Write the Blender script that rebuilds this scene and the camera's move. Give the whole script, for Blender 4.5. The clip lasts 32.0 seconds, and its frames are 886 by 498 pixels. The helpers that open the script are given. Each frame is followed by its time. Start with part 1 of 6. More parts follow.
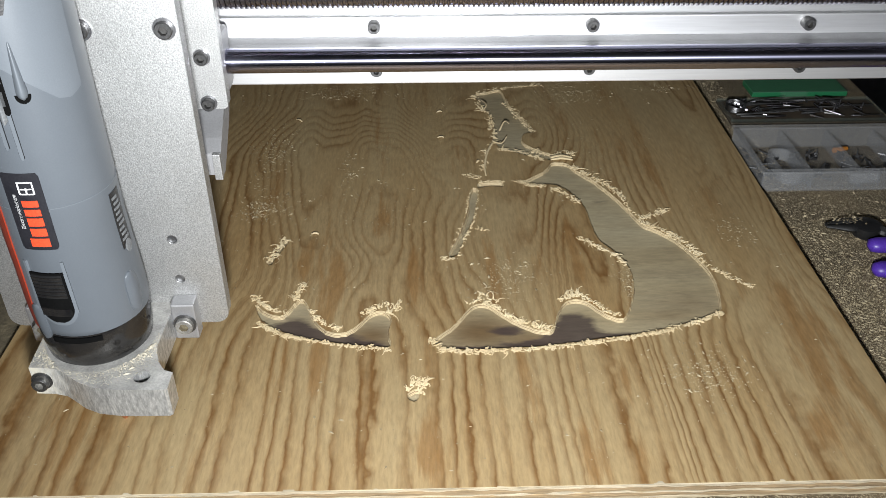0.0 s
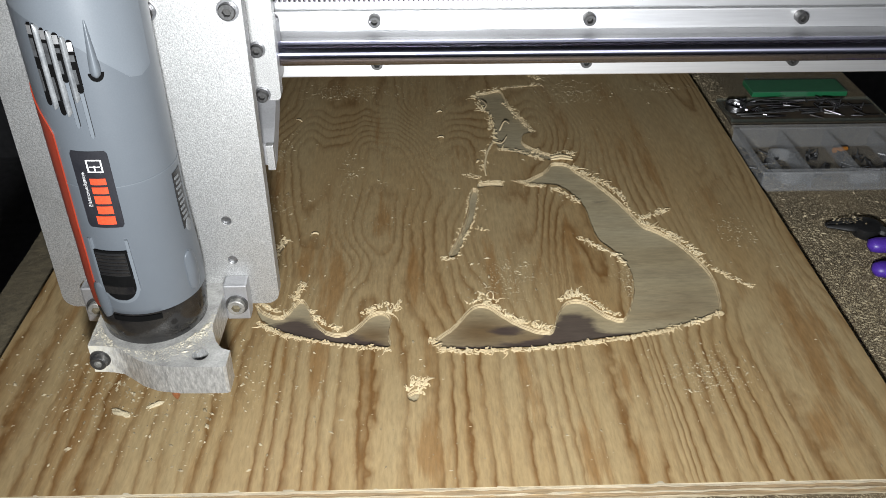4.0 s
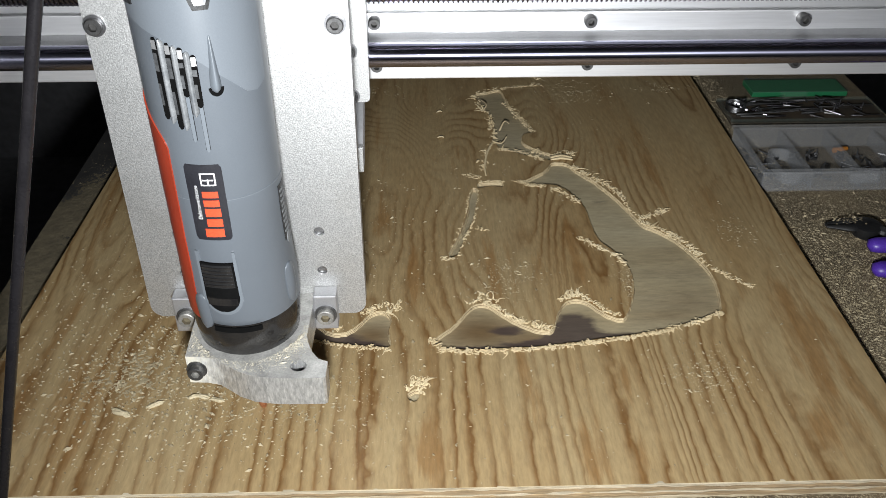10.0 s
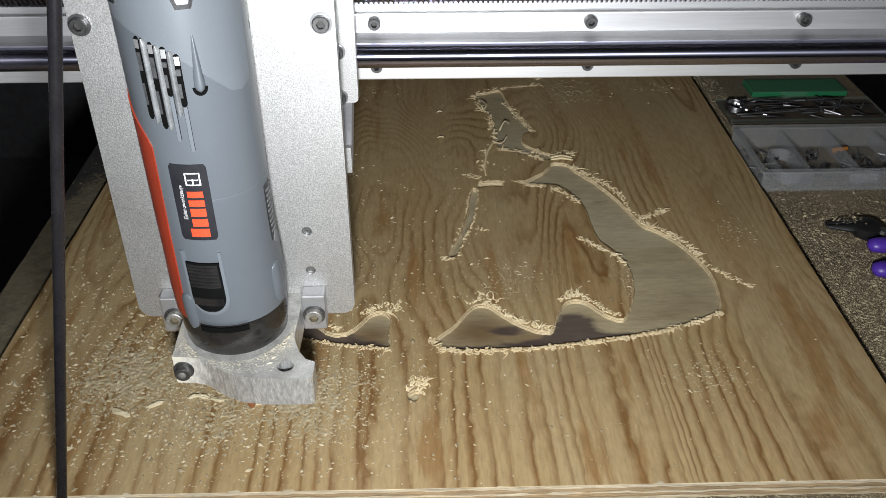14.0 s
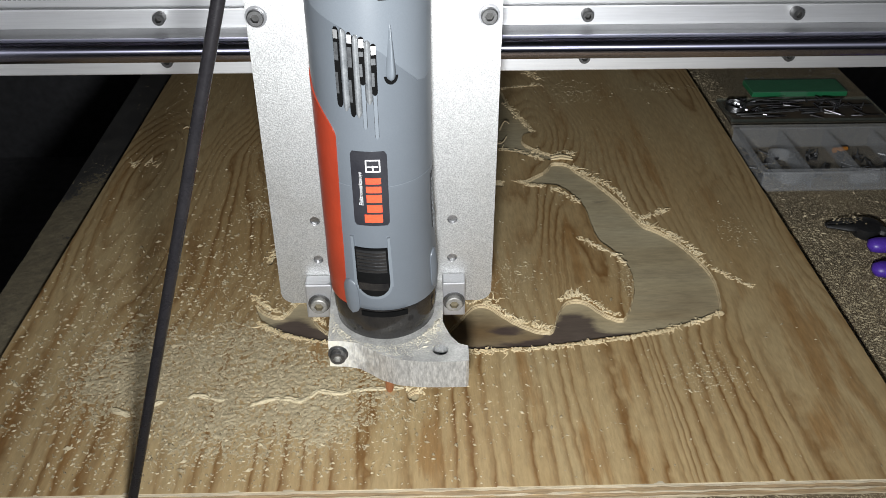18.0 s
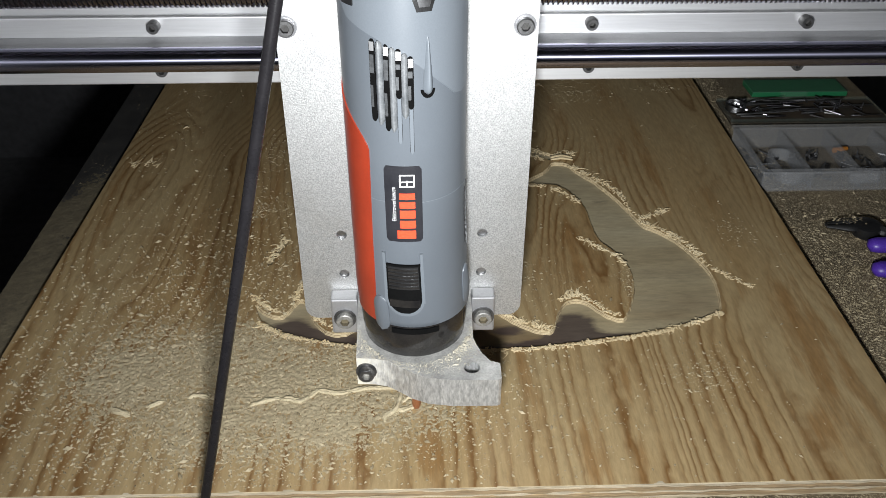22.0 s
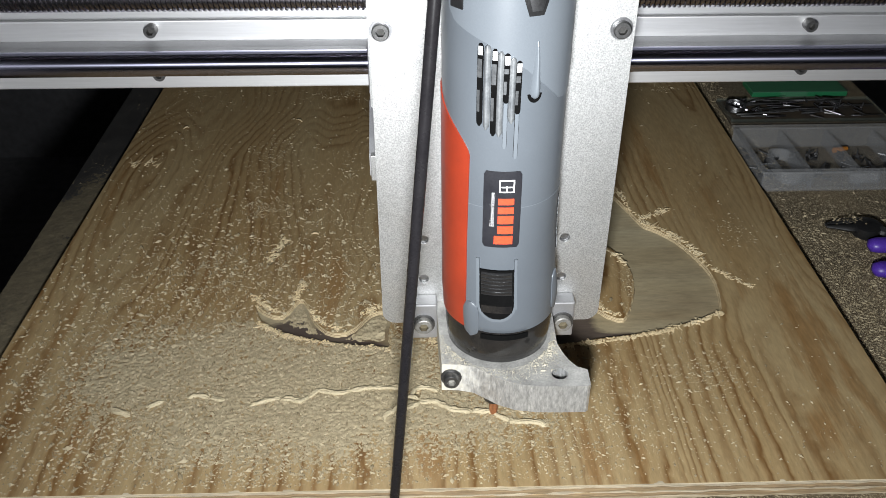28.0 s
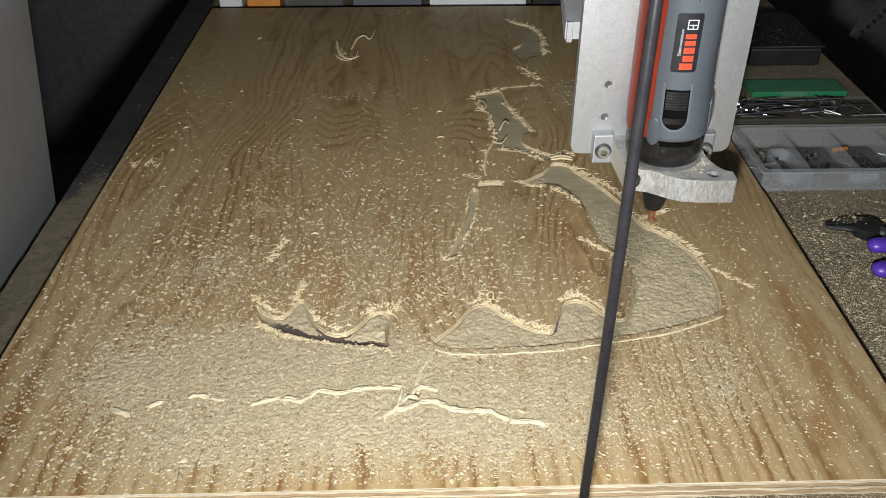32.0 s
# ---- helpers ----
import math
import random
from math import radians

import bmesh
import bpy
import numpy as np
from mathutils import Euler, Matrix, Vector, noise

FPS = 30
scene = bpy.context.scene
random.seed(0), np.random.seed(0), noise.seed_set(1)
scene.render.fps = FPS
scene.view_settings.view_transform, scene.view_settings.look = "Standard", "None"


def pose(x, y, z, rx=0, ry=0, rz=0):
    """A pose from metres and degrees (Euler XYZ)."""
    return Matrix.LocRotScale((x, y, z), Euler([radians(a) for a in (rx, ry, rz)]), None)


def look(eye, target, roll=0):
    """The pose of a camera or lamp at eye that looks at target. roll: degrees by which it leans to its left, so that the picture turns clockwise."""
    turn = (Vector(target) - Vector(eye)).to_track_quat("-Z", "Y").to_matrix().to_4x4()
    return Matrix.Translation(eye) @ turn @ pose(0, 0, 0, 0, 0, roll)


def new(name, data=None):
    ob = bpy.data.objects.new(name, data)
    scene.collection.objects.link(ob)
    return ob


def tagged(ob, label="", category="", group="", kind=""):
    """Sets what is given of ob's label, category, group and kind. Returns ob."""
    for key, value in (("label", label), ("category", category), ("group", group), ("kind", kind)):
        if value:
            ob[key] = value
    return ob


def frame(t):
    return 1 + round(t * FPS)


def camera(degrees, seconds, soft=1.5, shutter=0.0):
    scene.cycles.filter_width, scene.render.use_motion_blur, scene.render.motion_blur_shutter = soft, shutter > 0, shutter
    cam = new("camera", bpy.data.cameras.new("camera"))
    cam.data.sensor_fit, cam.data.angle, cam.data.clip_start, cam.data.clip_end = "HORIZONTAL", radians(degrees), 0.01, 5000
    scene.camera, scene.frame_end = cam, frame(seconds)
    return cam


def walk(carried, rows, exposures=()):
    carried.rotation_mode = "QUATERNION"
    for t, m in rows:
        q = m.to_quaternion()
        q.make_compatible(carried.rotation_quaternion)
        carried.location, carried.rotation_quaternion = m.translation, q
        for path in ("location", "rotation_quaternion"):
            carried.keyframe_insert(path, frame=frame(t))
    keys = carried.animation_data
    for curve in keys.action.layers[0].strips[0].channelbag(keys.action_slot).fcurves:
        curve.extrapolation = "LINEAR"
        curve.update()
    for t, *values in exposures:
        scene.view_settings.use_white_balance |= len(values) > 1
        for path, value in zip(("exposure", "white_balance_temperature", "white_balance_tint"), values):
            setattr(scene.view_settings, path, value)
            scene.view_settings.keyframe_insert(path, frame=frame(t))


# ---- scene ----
cam = camera(54.207, 32.0, soft=0.85)
HOLD = pose(0, 0, 0.4303, 55.6, 0, -1.916) @ pose(0, 0, 0, 0, 0, 0.1786)
walk(cam, [(0, HOLD), (32, HOLD)], [(0, 0.37), (3.5, 0.27), (7, 0.20), (13, -0.02), (17, -0.08), (20, -0.17), (25, -0.17), (28, -0.12), (29.2, 0.0), (30.5, 0.3), (31.5, 0.5), (32, 0.55)])

from mathutils.geometry import delaunay_2d_cdt

# ---- light: a dark workshop at night, lit by one small lamp held beside the camera ----
world = bpy.data.worlds.new("night")
scene.world = world
world.use_nodes = True
world.node_tree.nodes["Background"].inputs[0].default_value = (0.75, 0.85, 1.0, 1)
world.node_tree.nodes["Background"].inputs[1].default_value = 0.018
lamp_data = bpy.data.lights.new("work_light", "AREA")
lamp_data.shape, lamp_data.size, lamp_data.energy, lamp_data.color = "DISK", 0.040, 4.08, (0.97, 1.0, 1.025)
lamp_data.spread = radians(134)
lamp = new("work_light", lamp_data)
lamp.matrix_world = look((-0.008, -0.005, 0.330), (0.12, 0.95, 0.09))


# ---- materials ----
def shader(name, rough=0.5, metal=0.0):
    m = bpy.data.materials.new(name)
    m.use_nodes = True
    nt = m.node_tree
    b = nt.nodes["Principled BSDF"]
    b.inputs["Roughness"].default_value, b.inputs["Metallic"].default_value = rough, metal
    return m, nt, b


def node(nt, kind, **sets):
    n = nt.nodes.new(kind)
    for k, v in sets.items():
        n.inputs[k.replace("_", " ")].default_value = v
    return n


def coords(nt, scale, kind="Object"):
    tc = nt.nodes.new("ShaderNodeTexCoord")
    mp = nt.nodes.new("ShaderNodeMapping")
    mp.inputs["Scale"].default_value = scale
    nt.links.new(tc.outputs[kind], mp.inputs["Vector"])
    return mp.outputs["Vector"]


def ramp(nt, fac, stops):
    r = nt.nodes.new("ShaderNodeValToRGB")
    e = r.color_ramp.elements
    while len(e) < len(stops):
        e.new(0.5)
    for el, (p, c) in zip(e, stops):
        el.position, el.color = p, (*c, 1)
    nt.links.new(fac, r.inputs["Fac"])
    return r.outputs["Color"]


def mixed(nt, a, b, fac, mode="MIX"):
    n = nt.nodes.new("ShaderNodeMix")
    n.data_type, n.blend_type = "RGBA", mode
    for sock, v in ((n.inputs[6], a), (n.inputs[7], b), (n.inputs[0], fac)):
        if isinstance(v, (int, float)):
            sock.default_value = v
        elif isinstance(v, tuple):
            sock.default_value = (*v, 1)
        else:
            nt.links.new(v, sock)
    return n.outputs[2]


def bumped(nt, b, height, strength, distance):
    n = node(nt, "ShaderNodeBump", Strength=strength, Distance=distance)
    nt.links.new(height, n.inputs["Height"])
    nt.links.new(n.outputs["Normal"], b.inputs["Normal"])


def surface(name, c1, c2, scale=60, rough=0.5, metal=0.0, bump=0.1, fine=900, stretch=(1, 1, 1), rough_var=0.12, dist=0.0004, grit=0.2):
    """Two colours mixed by broad stains and fine grain, with uneven gloss and fine relief."""
    m, nt, b = shader(name, rough, metal)
    v = coords(nt, stretch)
    big = node(nt, "ShaderNodeTexNoise", Scale=scale, Detail=5.0, Roughness=0.6)
    small = node(nt, "ShaderNodeTexNoise", Scale=fine, Detail=3.0)
    nt.links.new(v, big.inputs["Vector"])
    nt.links.new(v, small.inputs["Vector"])
    col = ramp(nt, big.outputs["Fac"], [(0.3, c1), (0.7, c2)])
    grain = ramp(nt, small.outputs["Fac"], [(0.3, (1 - grit,) * 3), (0.7, (1 + grit / 2,) * 3)])
    nt.links.new(mixed(nt, col, grain, 1.0, "MULTIPLY"), b.inputs["Base Color"])
    mr = node(nt, "ShaderNodeMapRange", To_Min=max(0.03, rough - rough_var), To_Max=min(1, rough + rough_var))
    nt.links.new(big.outputs["Fac"], mr.inputs["Value"])
    nt.links.new(mr.outputs[0], b.inputs["Roughness"])
    if bump:
        bumped(nt, b, small.outputs["Fac"], bump, dist)
    return m


def math_node(nt, op, a, b=None, c=None):
    n = nt.nodes.new("ShaderNodeMath")
    n.operation = op
    for sock, v in zip(n.inputs, (a, b, c)):
        if v is None:
            continue
        if isinstance(v, (int, float)):
            sock.default_value = v
        else:
            nt.links.new(v, sock)
    return n.outputs[0]


def hump(nt, vec, x, y, sx, sy, height):
    """A smooth rise in the veneer's growth field, round which the grain lines bend into arcs."""
    mp = nt.nodes.new("ShaderNodeMapping")
    mp.inputs["Location"].default_value = (-x / sx, -y / sy, 0)
    mp.inputs["Scale"].default_value = (1 / sx, 1 / sy, 0)
    nt.links.new(vec, mp.inputs["Vector"])
    ln = nt.nodes.new("ShaderNodeVectorMath")
    ln.operation = "LENGTH"
    nt.links.new(mp.outputs["Vector"], ln.inputs[0])
    sq = math_node(nt, "MULTIPLY", ln.outputs["Value"], ln.outputs["Value"])
    return math_node(nt, "MULTIPLY", math_node(nt, "POWER", 2.718, math_node(nt, "MULTIPLY", sq, -1.0)), height)


def plywood(name, light, mid, dark, gx=1.0, rotate=False, contrast=1.0, humps=(), calm=(), stains=(0.235, 0.125, 0.042), stain_at=(0.565, 0.64), blots_and_shade=(), browns=(), arch=None, lines=()):
    """Rotary-cut softwood veneer: growth lines are the contours of a slowly varying field, stretched along the grain."""
    m, nt, b = shader(name, 0.5)
    tc = nt.nodes.new("ShaderNodeTexCoord")
    mp = nt.nodes.new("ShaderNodeMapping")
    if rotate:
        mp.inputs["Rotation"].default_value = (0, 0, radians(90))
    nt.links.new(tc.outputs["Object"], mp.inputs["Vector"])
    st = nt.nodes.new("ShaderNodeMapping")
    st.inputs["Scale"].default_value = (1.0, 0.17, 1.0)
    nt.links.new(mp.outputs["Vector"], st.inputs["Vector"])

    def cloud(vec, scale, detail=2.0, rough=0.5, dist=0.0):
        n = node(nt, "ShaderNodeTexNoise", Scale=scale, Detail=detail, Roughness=rough, Distortion=dist)
        nt.links.new(vec, n.inputs["Vector"])
        return n.outputs["Fac"]

    field = cloud(st.outputs["Vector"], 9.0, 2.0, 0.45, 0.3)
    wob = cloud(st.outputs["Vector"], 60.0, 3.0, 0.6)
    ripple = cloud(mp.outputs["Vector"], 75.0, 2.0, 0.5)
    sep = nt.nodes.new("ShaderNodeSeparateXYZ")
    nt.links.new(mp.outputs["Vector"], sep.inputs[0])
    across = sep.outputs[0]
    if arch:
        # a cathedral figure: the lines run up one side of its middle, close in an arch and come down the other
        off = math_node(nt, "SUBTRACT", across, arch[0])
        across = math_node(nt, "SQRT", math_node(nt, "MULTIPLY_ADD", off, off, 0.0004))
    # straight towards the front edge, wilder further back
    sway = node(nt, "ShaderNodeMapRange", From_Min=0.44, From_Max=0.62, To_Min=10.0, To_Max=22.0)
    nt.links.new(sep.outputs[1], sway.inputs["Value"])
    total = math_node(nt, "MULTIPLY_ADD", across, 80.0 * gx, math_node(nt, "MULTIPLY", math_node(nt, "SUBTRACT", field, 0.5), sway.outputs[0]))
    if arch:
        rise = node(nt, "ShaderNodeMapRange", From_Min=arch[1], From_Max=arch[2])
        rise.interpolation_type = "SMOOTHSTEP"
        nt.links.new(sep.outputs[1], rise.inputs["Value"])
        total = math_node(nt, "MULTIPLY_ADD", rise.outputs[0], hump(nt, tc.outputs["Object"], arch[0], 0.9, 0.16, 9.0, arch[3]), total)
    back = None
    if lines:
        # towards the front edge the growth lines run straight, at these distances across the sheet
        split = min(range(len(lines)), key=lambda i: abs(lines[i] - arch[0]))
        fc = nt.nodes.new("ShaderNodeFloatCurve")
        spots = [(-0.330, split + 2.0)] + [(x, abs(i - split) + 0.77) for i, x in enumerate(lines)] + [(0.350, len(lines) - split + 2.0)]
        curve = fc.mapping.curves[0]
        for k, (x, n) in enumerate(spots):
            u, v = (x + 0.330) / 0.680, n / 40.0
            pt = curve.points[k] if k < 2 else curve.points.new(u, v)
            pt.location, pt.handle_type = (u, v), "VECTOR"
        fc.mapping.update()
        place = node(nt, "ShaderNodeMapRange", From_Min=-0.330, From_Max=0.350)
        nt.links.new(sep.outputs[0], place.inputs["Value"])
        nt.links.new(place.outputs[0], fc.inputs["Value"])
        front = math_node(nt, "MULTIPLY_ADD", fc.outputs[0], 40.0, math_node(nt, "MULTIPLY", math_node(nt, "SUBTRACT", field, 0.5), 2.0))
        far = node(nt, "ShaderNodeMapRange", From_Min=0.49, From_Max=0.60)
        far.interpolation_type = "SMOOTHSTEP"
        nt.links.new(sep.outputs[1], far.inputs["Value"])
        back = far.outputs[0]
        total = math_node(nt, "MULTIPLY_ADD", math_node(nt, "SUBTRACT", total, front), back, front)
    total = math_node(nt, "MULTIPLY_ADD", math_node(nt, "SUBTRACT", wob, 0.5), 0.85, total)
    total = math_node(nt, "MULTIPLY_ADD", math_node(nt, "SUBTRACT", ripple, 0.5), 0.40, total)
    for h in humps:
        total = math_node(nt, "ADD", total, hump(nt, tc.outputs["Object"], *h))
    fr = math_node(nt, "FRACT", total)
    c = contrast
    band = ramp(nt, fr, [(0.0, (0, 0, 0)), (0.36, (0.07 * c,) * 3), (0.58, (0.52 * c,) * 3), (0.76, (c,) * 3), (0.85, (0.42 * c,) * 3), (1.0, (0, 0, 0))])
    fine = ramp(nt, math_node(nt, "FRACT", math_node(nt, "MULTIPLY", total, 3.0)), [(0.0, (0, 0, 0)), (0.5, (0.05, 0.05, 0.05)), (0.75, (0.5 * c,) * 3), (1.0, (0, 0, 0))])
    patch = cloud(st.outputs["Vector"], 15.0, 3.0)
    where = cloud(st.outputs["Vector"], 9.0, 1.0)
    finer = ramp(nt, where, [(0.52, (0, 0, 0)), (0.62, (1, 1, 1))])
    ring = mixed(nt, band, fine, mixed(nt, (0, 0, 0), finer, back) if back else finer)
    fade = ramp(nt, patch, [(0.32, (0.30, 0.30, 0.30)), (0.55, (1, 1, 1))])
    broken = cloud(st.outputs["Vector"], 46.0, 3.0, 0.6)
    fade = mixed(nt, fade, ramp(nt, broken, [(0.34, (0.45, 0.45, 0.45)), (0.54, (1.15, 1.15, 1.15))]), 1.0, "MULTIPLY")
    for h in calm:
        fade = mixed(nt, fade, (0.0, 0.0, 0.0), hump(nt, tc.outputs["Object"], *h))
    fibre = cloud(st.outputs["Vector"], 420.0, 4.0, 0.65)
    base = mixed(nt, light, mid, ramp(nt, patch, [(0.35, (0, 0, 0)), (0.7, (1, 1, 1))]))
    col = mixed(nt, base, dark, mixed(nt, ring, fade, 1.0, "MULTIPLY"))
    st2 = nt.nodes.new("ShaderNodeMapping")
    st2.inputs["Scale"].default_value = (1.0, 0.3 if rotate else 0.10, 1.0)
    nt.links.new(mp.outputs["Vector"], st2.inputs["Vector"])
    stain_and_shade = cloud(st2.outputs["Vector"], 30.0, 6.0, 0.68)
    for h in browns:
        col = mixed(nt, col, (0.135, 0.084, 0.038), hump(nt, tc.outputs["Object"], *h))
    # on the recess floors these spots also carry painted shade
    for h in blots_and_shade:
        stain_and_shade = math_node(nt, "ADD", stain_and_shade, hump(nt, tc.outputs["Object"], *h))
    col = mixed(nt, col, stains, ramp(nt, stain_and_shade, [(stain_at[0], (0, 0, 0)), (stain_at[1], (0.85, 0.85, 0.85) if rotate else (0.70, 0.70, 0.70))]))
    fb = ramp(nt, fibre, [(0.3, (0.80, 0.80, 0.80)), (0.7, (1.12, 1.12, 1.12))])
    nt.links.new(mixed(nt, col, fb, 1.0, "MULTIPLY"), b.inputs["Base Color"])
    bumped(nt, b, fibre, 0.30, 0.0004)
    return m


def layered(name, zstep, light, dark):
    """Cut plywood edge: pale and dark plies alternate with height."""
    m, nt, b = shader(name, 0.75)
    tc = nt.nodes.new("ShaderNodeTexCoord")
    sep = nt.nodes.new("ShaderNodeSeparateXYZ")
    nt.links.new(tc.outputs["Object"], sep.inputs[0])
    nz = node(nt, "ShaderNodeTexNoise", Scale=45.0, Detail=5.0, Roughness=0.65)
    nt.links.new(tc.outputs["Object"], nz.inputs["Vector"])
    a = nt.nodes.new("ShaderNodeMath")
    a.operation = "MULTIPLY_ADD"
    a.inputs[1].default_value = 1.0 / zstep
    nt.links.new(sep.outputs[2], a.inputs[0])
    nt.links.new(nz.outputs["Fac"], a.inputs[2])
    fr = nt.nodes.new("ShaderNodeMath")
    fr.operation = "FRACT"
    nt.links.new(a.outputs[0], fr.inputs[0])
    col = ramp(nt, fr.outputs[0], [(0.0, dark), (0.16, light), (0.70, light), (0.9, dark)])
    grain = ramp(nt, nz.outputs["Fac"], [(0.3, (0.75, 0.75, 0.75)), (0.7, (1.1, 1.1, 1.1))])
    nt.links.new(mixed(nt, col, grain, 1.0, "MULTIPLY"), b.inputs["Base Color"])
    bumped(nt, b, nz.outputs["Fac"], 0.5, 0.0008)
    return m


def speckled(name, base, flecks, scale, amount, rough=0.85):
    """A ground of one colour strewn with pale flecks."""
    m, nt, b = shader(name, rough)
    v = coords(nt, (1, 1, 1))
    vo = nt.nodes.new("ShaderNodeTexVoronoi")
    vo.inputs["Scale"].default_value = scale
    nt.links.new(v, vo.inputs["Vector"])
    big = node(nt, "ShaderNodeTexNoise", Scale=14.0, Detail=4.0)
    nt.links.new(v, big.inputs["Vector"])
    f = ramp(nt, vo.outputs["Color"], [(1 - amount, (0, 0, 0)), (min(1, 1.15 - amount), (1, 1, 1))])
    base2 = mixed(nt, base, tuple(0.45 * x for x in base), ramp(nt, big.outputs["Fac"], [(0.35, (0, 0, 0)), (0.65, (1, 1, 1))]))
    nt.links.new(mixed(nt, base2, flecks, f), b.inputs["Base Color"])
    bumped(nt, b, vo.outputs["Distance"], 0.7, 0.0015)
    return m


def glassy(name, tint, rough, alpha):
    m, nt, b = shader(name, rough)
    b.inputs["Base Color"].default_value = (*tint, 1)
    b.inputs["Alpha"].default_value = alpha
    b.inputs["IOR"].default_value = 1.46
    return m


VENEER = plywood("plywood_face", (0.370, 0.278, 0.146), (0.325, 0.218, 0.098), (0.168, 0.086, 0.027), gx=1.0, humps=((0.156, 0.878, 0.048, 0.092, -5.0), (-0.059, 0.605, 0.029, 0.035, 2.5), (0.113, 1.152, 0.094, 0.092, 3.0), (0.011, 0.738, 0.033, 0.046, -2.0)), calm=((0.05, 1.13, 0.30, 0.18, 0.52), (-0.12, 0.92, 0.24, 0.16, 0.28), (0.0, 0.74, 0.12, 0.12, 0.35), (0.280, 0.67, 0.055, 0.22, 0.74), (0.235, 0.855, 0.065, 0.085, 0.74), (0.170, 0.930, 0.070, 0.080, 0.35), (-0.03, 0.775, 0.055, 0.045, 0.80)), lines=(-0.300, -0.277, -0.258, -0.2455, -0.2329, -0.2204, -0.2024, -0.1845, -0.176, -0.1555, -0.148, -0.136, -0.1125, -0.104, -0.094, -0.079, -0.070, -0.058, -0.040, -0.010, 0.0128, 0.023, 0.033, 0.045, 0.0575, 0.0715, 0.085, 0.0945, 0.103, 0.1108, 0.1215, 0.1425, 0.160, 0.1675, 0.1715, 0.1755, 0.1795, 0.190, 0.200, 0.2115, 0.2195, 0.232, 0.246, 0.254, 0.291), arch=(-0.040, 0.80, 0.94, 8.5), stain_at=(0.56, 0.66), blots_and_shade=((0.004, 0.394, 0.010, 0.030, 0.22), (-0.077, 0.478, 0.005, 0.040, 0.22), (0.148, 0.458, 0.005, 0.030, 0.22), (0.147, 0.386, 0.010, 0.030, 0.16), (0.270, 0.409, 0.012, 0.022, 0.18), (-0.040, 0.520, 0.008, 0.030, 0.16), (0.108, 0.383, 0.006, 0.030, 0.14), (-0.250, 0.450, 0.010, 0.060, 0.16), (-0.006, 0.590, 0.006, 0.040, 0.20), (-0.064, 0.590, 0.010, 0.030, 0.12), (0.062, 0.605, 0.008, 0.040, 0.16), (0.100, 0.600, 0.007, 0.040, 0.16), (0.135, 0.640, 0.008, 0.050, 0.14), (-0.100, 0.610, 0.007, 0.030, 0.16), (-0.030, 0.680, 0.012, 0.040, 0.14), (0.300, 0.480, 0.012, 0.060, 0.10)), browns=((-0.06, 0.63, 0.12, 0.11, 0.20), (0.10, 0.63, 0.06, 0.09, 0.16), (0.290, 0.68, 0.018, 0.06, 0.22), (0.265, 0.90, 0.030, 0.07, 0.15)))
# dark spots: glue stains, plus shade painted along the recesses' front walls
CROSS = plywood("inner_ply", (0.375, 0.325, 0.215), (0.315, 0.255, 0.150), (0.21, 0.165, 0.10), gx=0.25, rotate=True, contrast=0.40, stains=(0.048, 0.033, 0.034), stain_at=(0.66, 0.80), blots_and_shade=((-0.0825, 0.5170, 0.040, 0.009, 0.50), (-0.098, 0.529, 0.018, 0.012, 0.40), (-0.052, 0.504, 0.034, 0.007, 0.46), (0.030, 0.4985, 0.030, 0.004, 0.36), (0.068, 0.519, 0.016, 0.007, 0.36), (0.092, 0.502, 0.034, 0.006, 0.44), (0.123, 0.523, 0.020, 0.019, 0.46), (0.110, 0.510, 0.016, 0.012, 0.40), (0.153, 0.510, 0.036, 0.006, 0.42)), browns=((-0.090, 0.524, 0.040, 0.020, 0.45), (-0.037, 0.516, 0.022, 0.016, 0.90), (0.046, 0.518, 0.034, 0.022, 0.95), (0.222, 0.551, 0.026, 0.010, 0.40), (0.200, 0.534, 0.030, 0.008, 0.40), (0.085, 0.508, 0.020, 0.012, 0.7)))
EDGE = layered("plywood_edge", 0.0011, (0.55, 0.45, 0.275), (0.22, 0.145, 0.075))
PLY = surface("ply_edge_fibre", (0.62, 0.54, 0.40), (0.44, 0.36, 0.235), 30, 0.8, bump=0.6, fine=300, stretch=(0.1, 1, 6), dist=0.001, grit=0.45)
PLY_DARK = surface("ply_edge_dark", (0.38, 0.28, 0.16), (0.24, 0.165, 0.09), 30, 0.8, bump=0.6, fine=300, stretch=(0.1, 1, 6), dist=0.001, grit=0.45)
FUZZ = surface("wood_fibre", (0.74, 0.62, 0.40), (0.60, 0.47, 0.27), 40, 0.75, bump=0.2)
DUST = surface("sawdust", (0.415, 0.348, 0.222), (0.325, 0.266, 0.162), 90, 0.9, bump=0.6, fine=1400, dist=0.0006)
CHIP = surface("packed_chips", (0.58, 0.50, 0.335), (0.46, 0.385, 0.245), 160, 0.85, bump=0.5, fine=700, dist=0.0006)
PALE_DUST = surface("fine_pale_dust", (0.50, 0.46, 0.37), (0.36, 0.33, 0.26), 300, 0.9, bump=0.3)
OLD_DUST = surface("old_grey_dust", (0.150, 0.124, 0.076), (0.085, 0.070, 0.044), 120, 0.9, bump=0.2)
def loose_dust():
    """Grains of sawdust, each of its own shade."""
    m, nt, b = shader("sawdust_grain", 0.85)
    g = nt.nodes.new("ShaderNodeNewGeometry")
    nt.links.new(ramp(nt, g.outputs["Random Per Island"], [(0.0, (0.20, 0.158, 0.092)), (0.5, (0.305, 0.250, 0.155)), (1.0, (0.44, 0.372, 0.246))]), b.inputs["Base Color"])
    return m


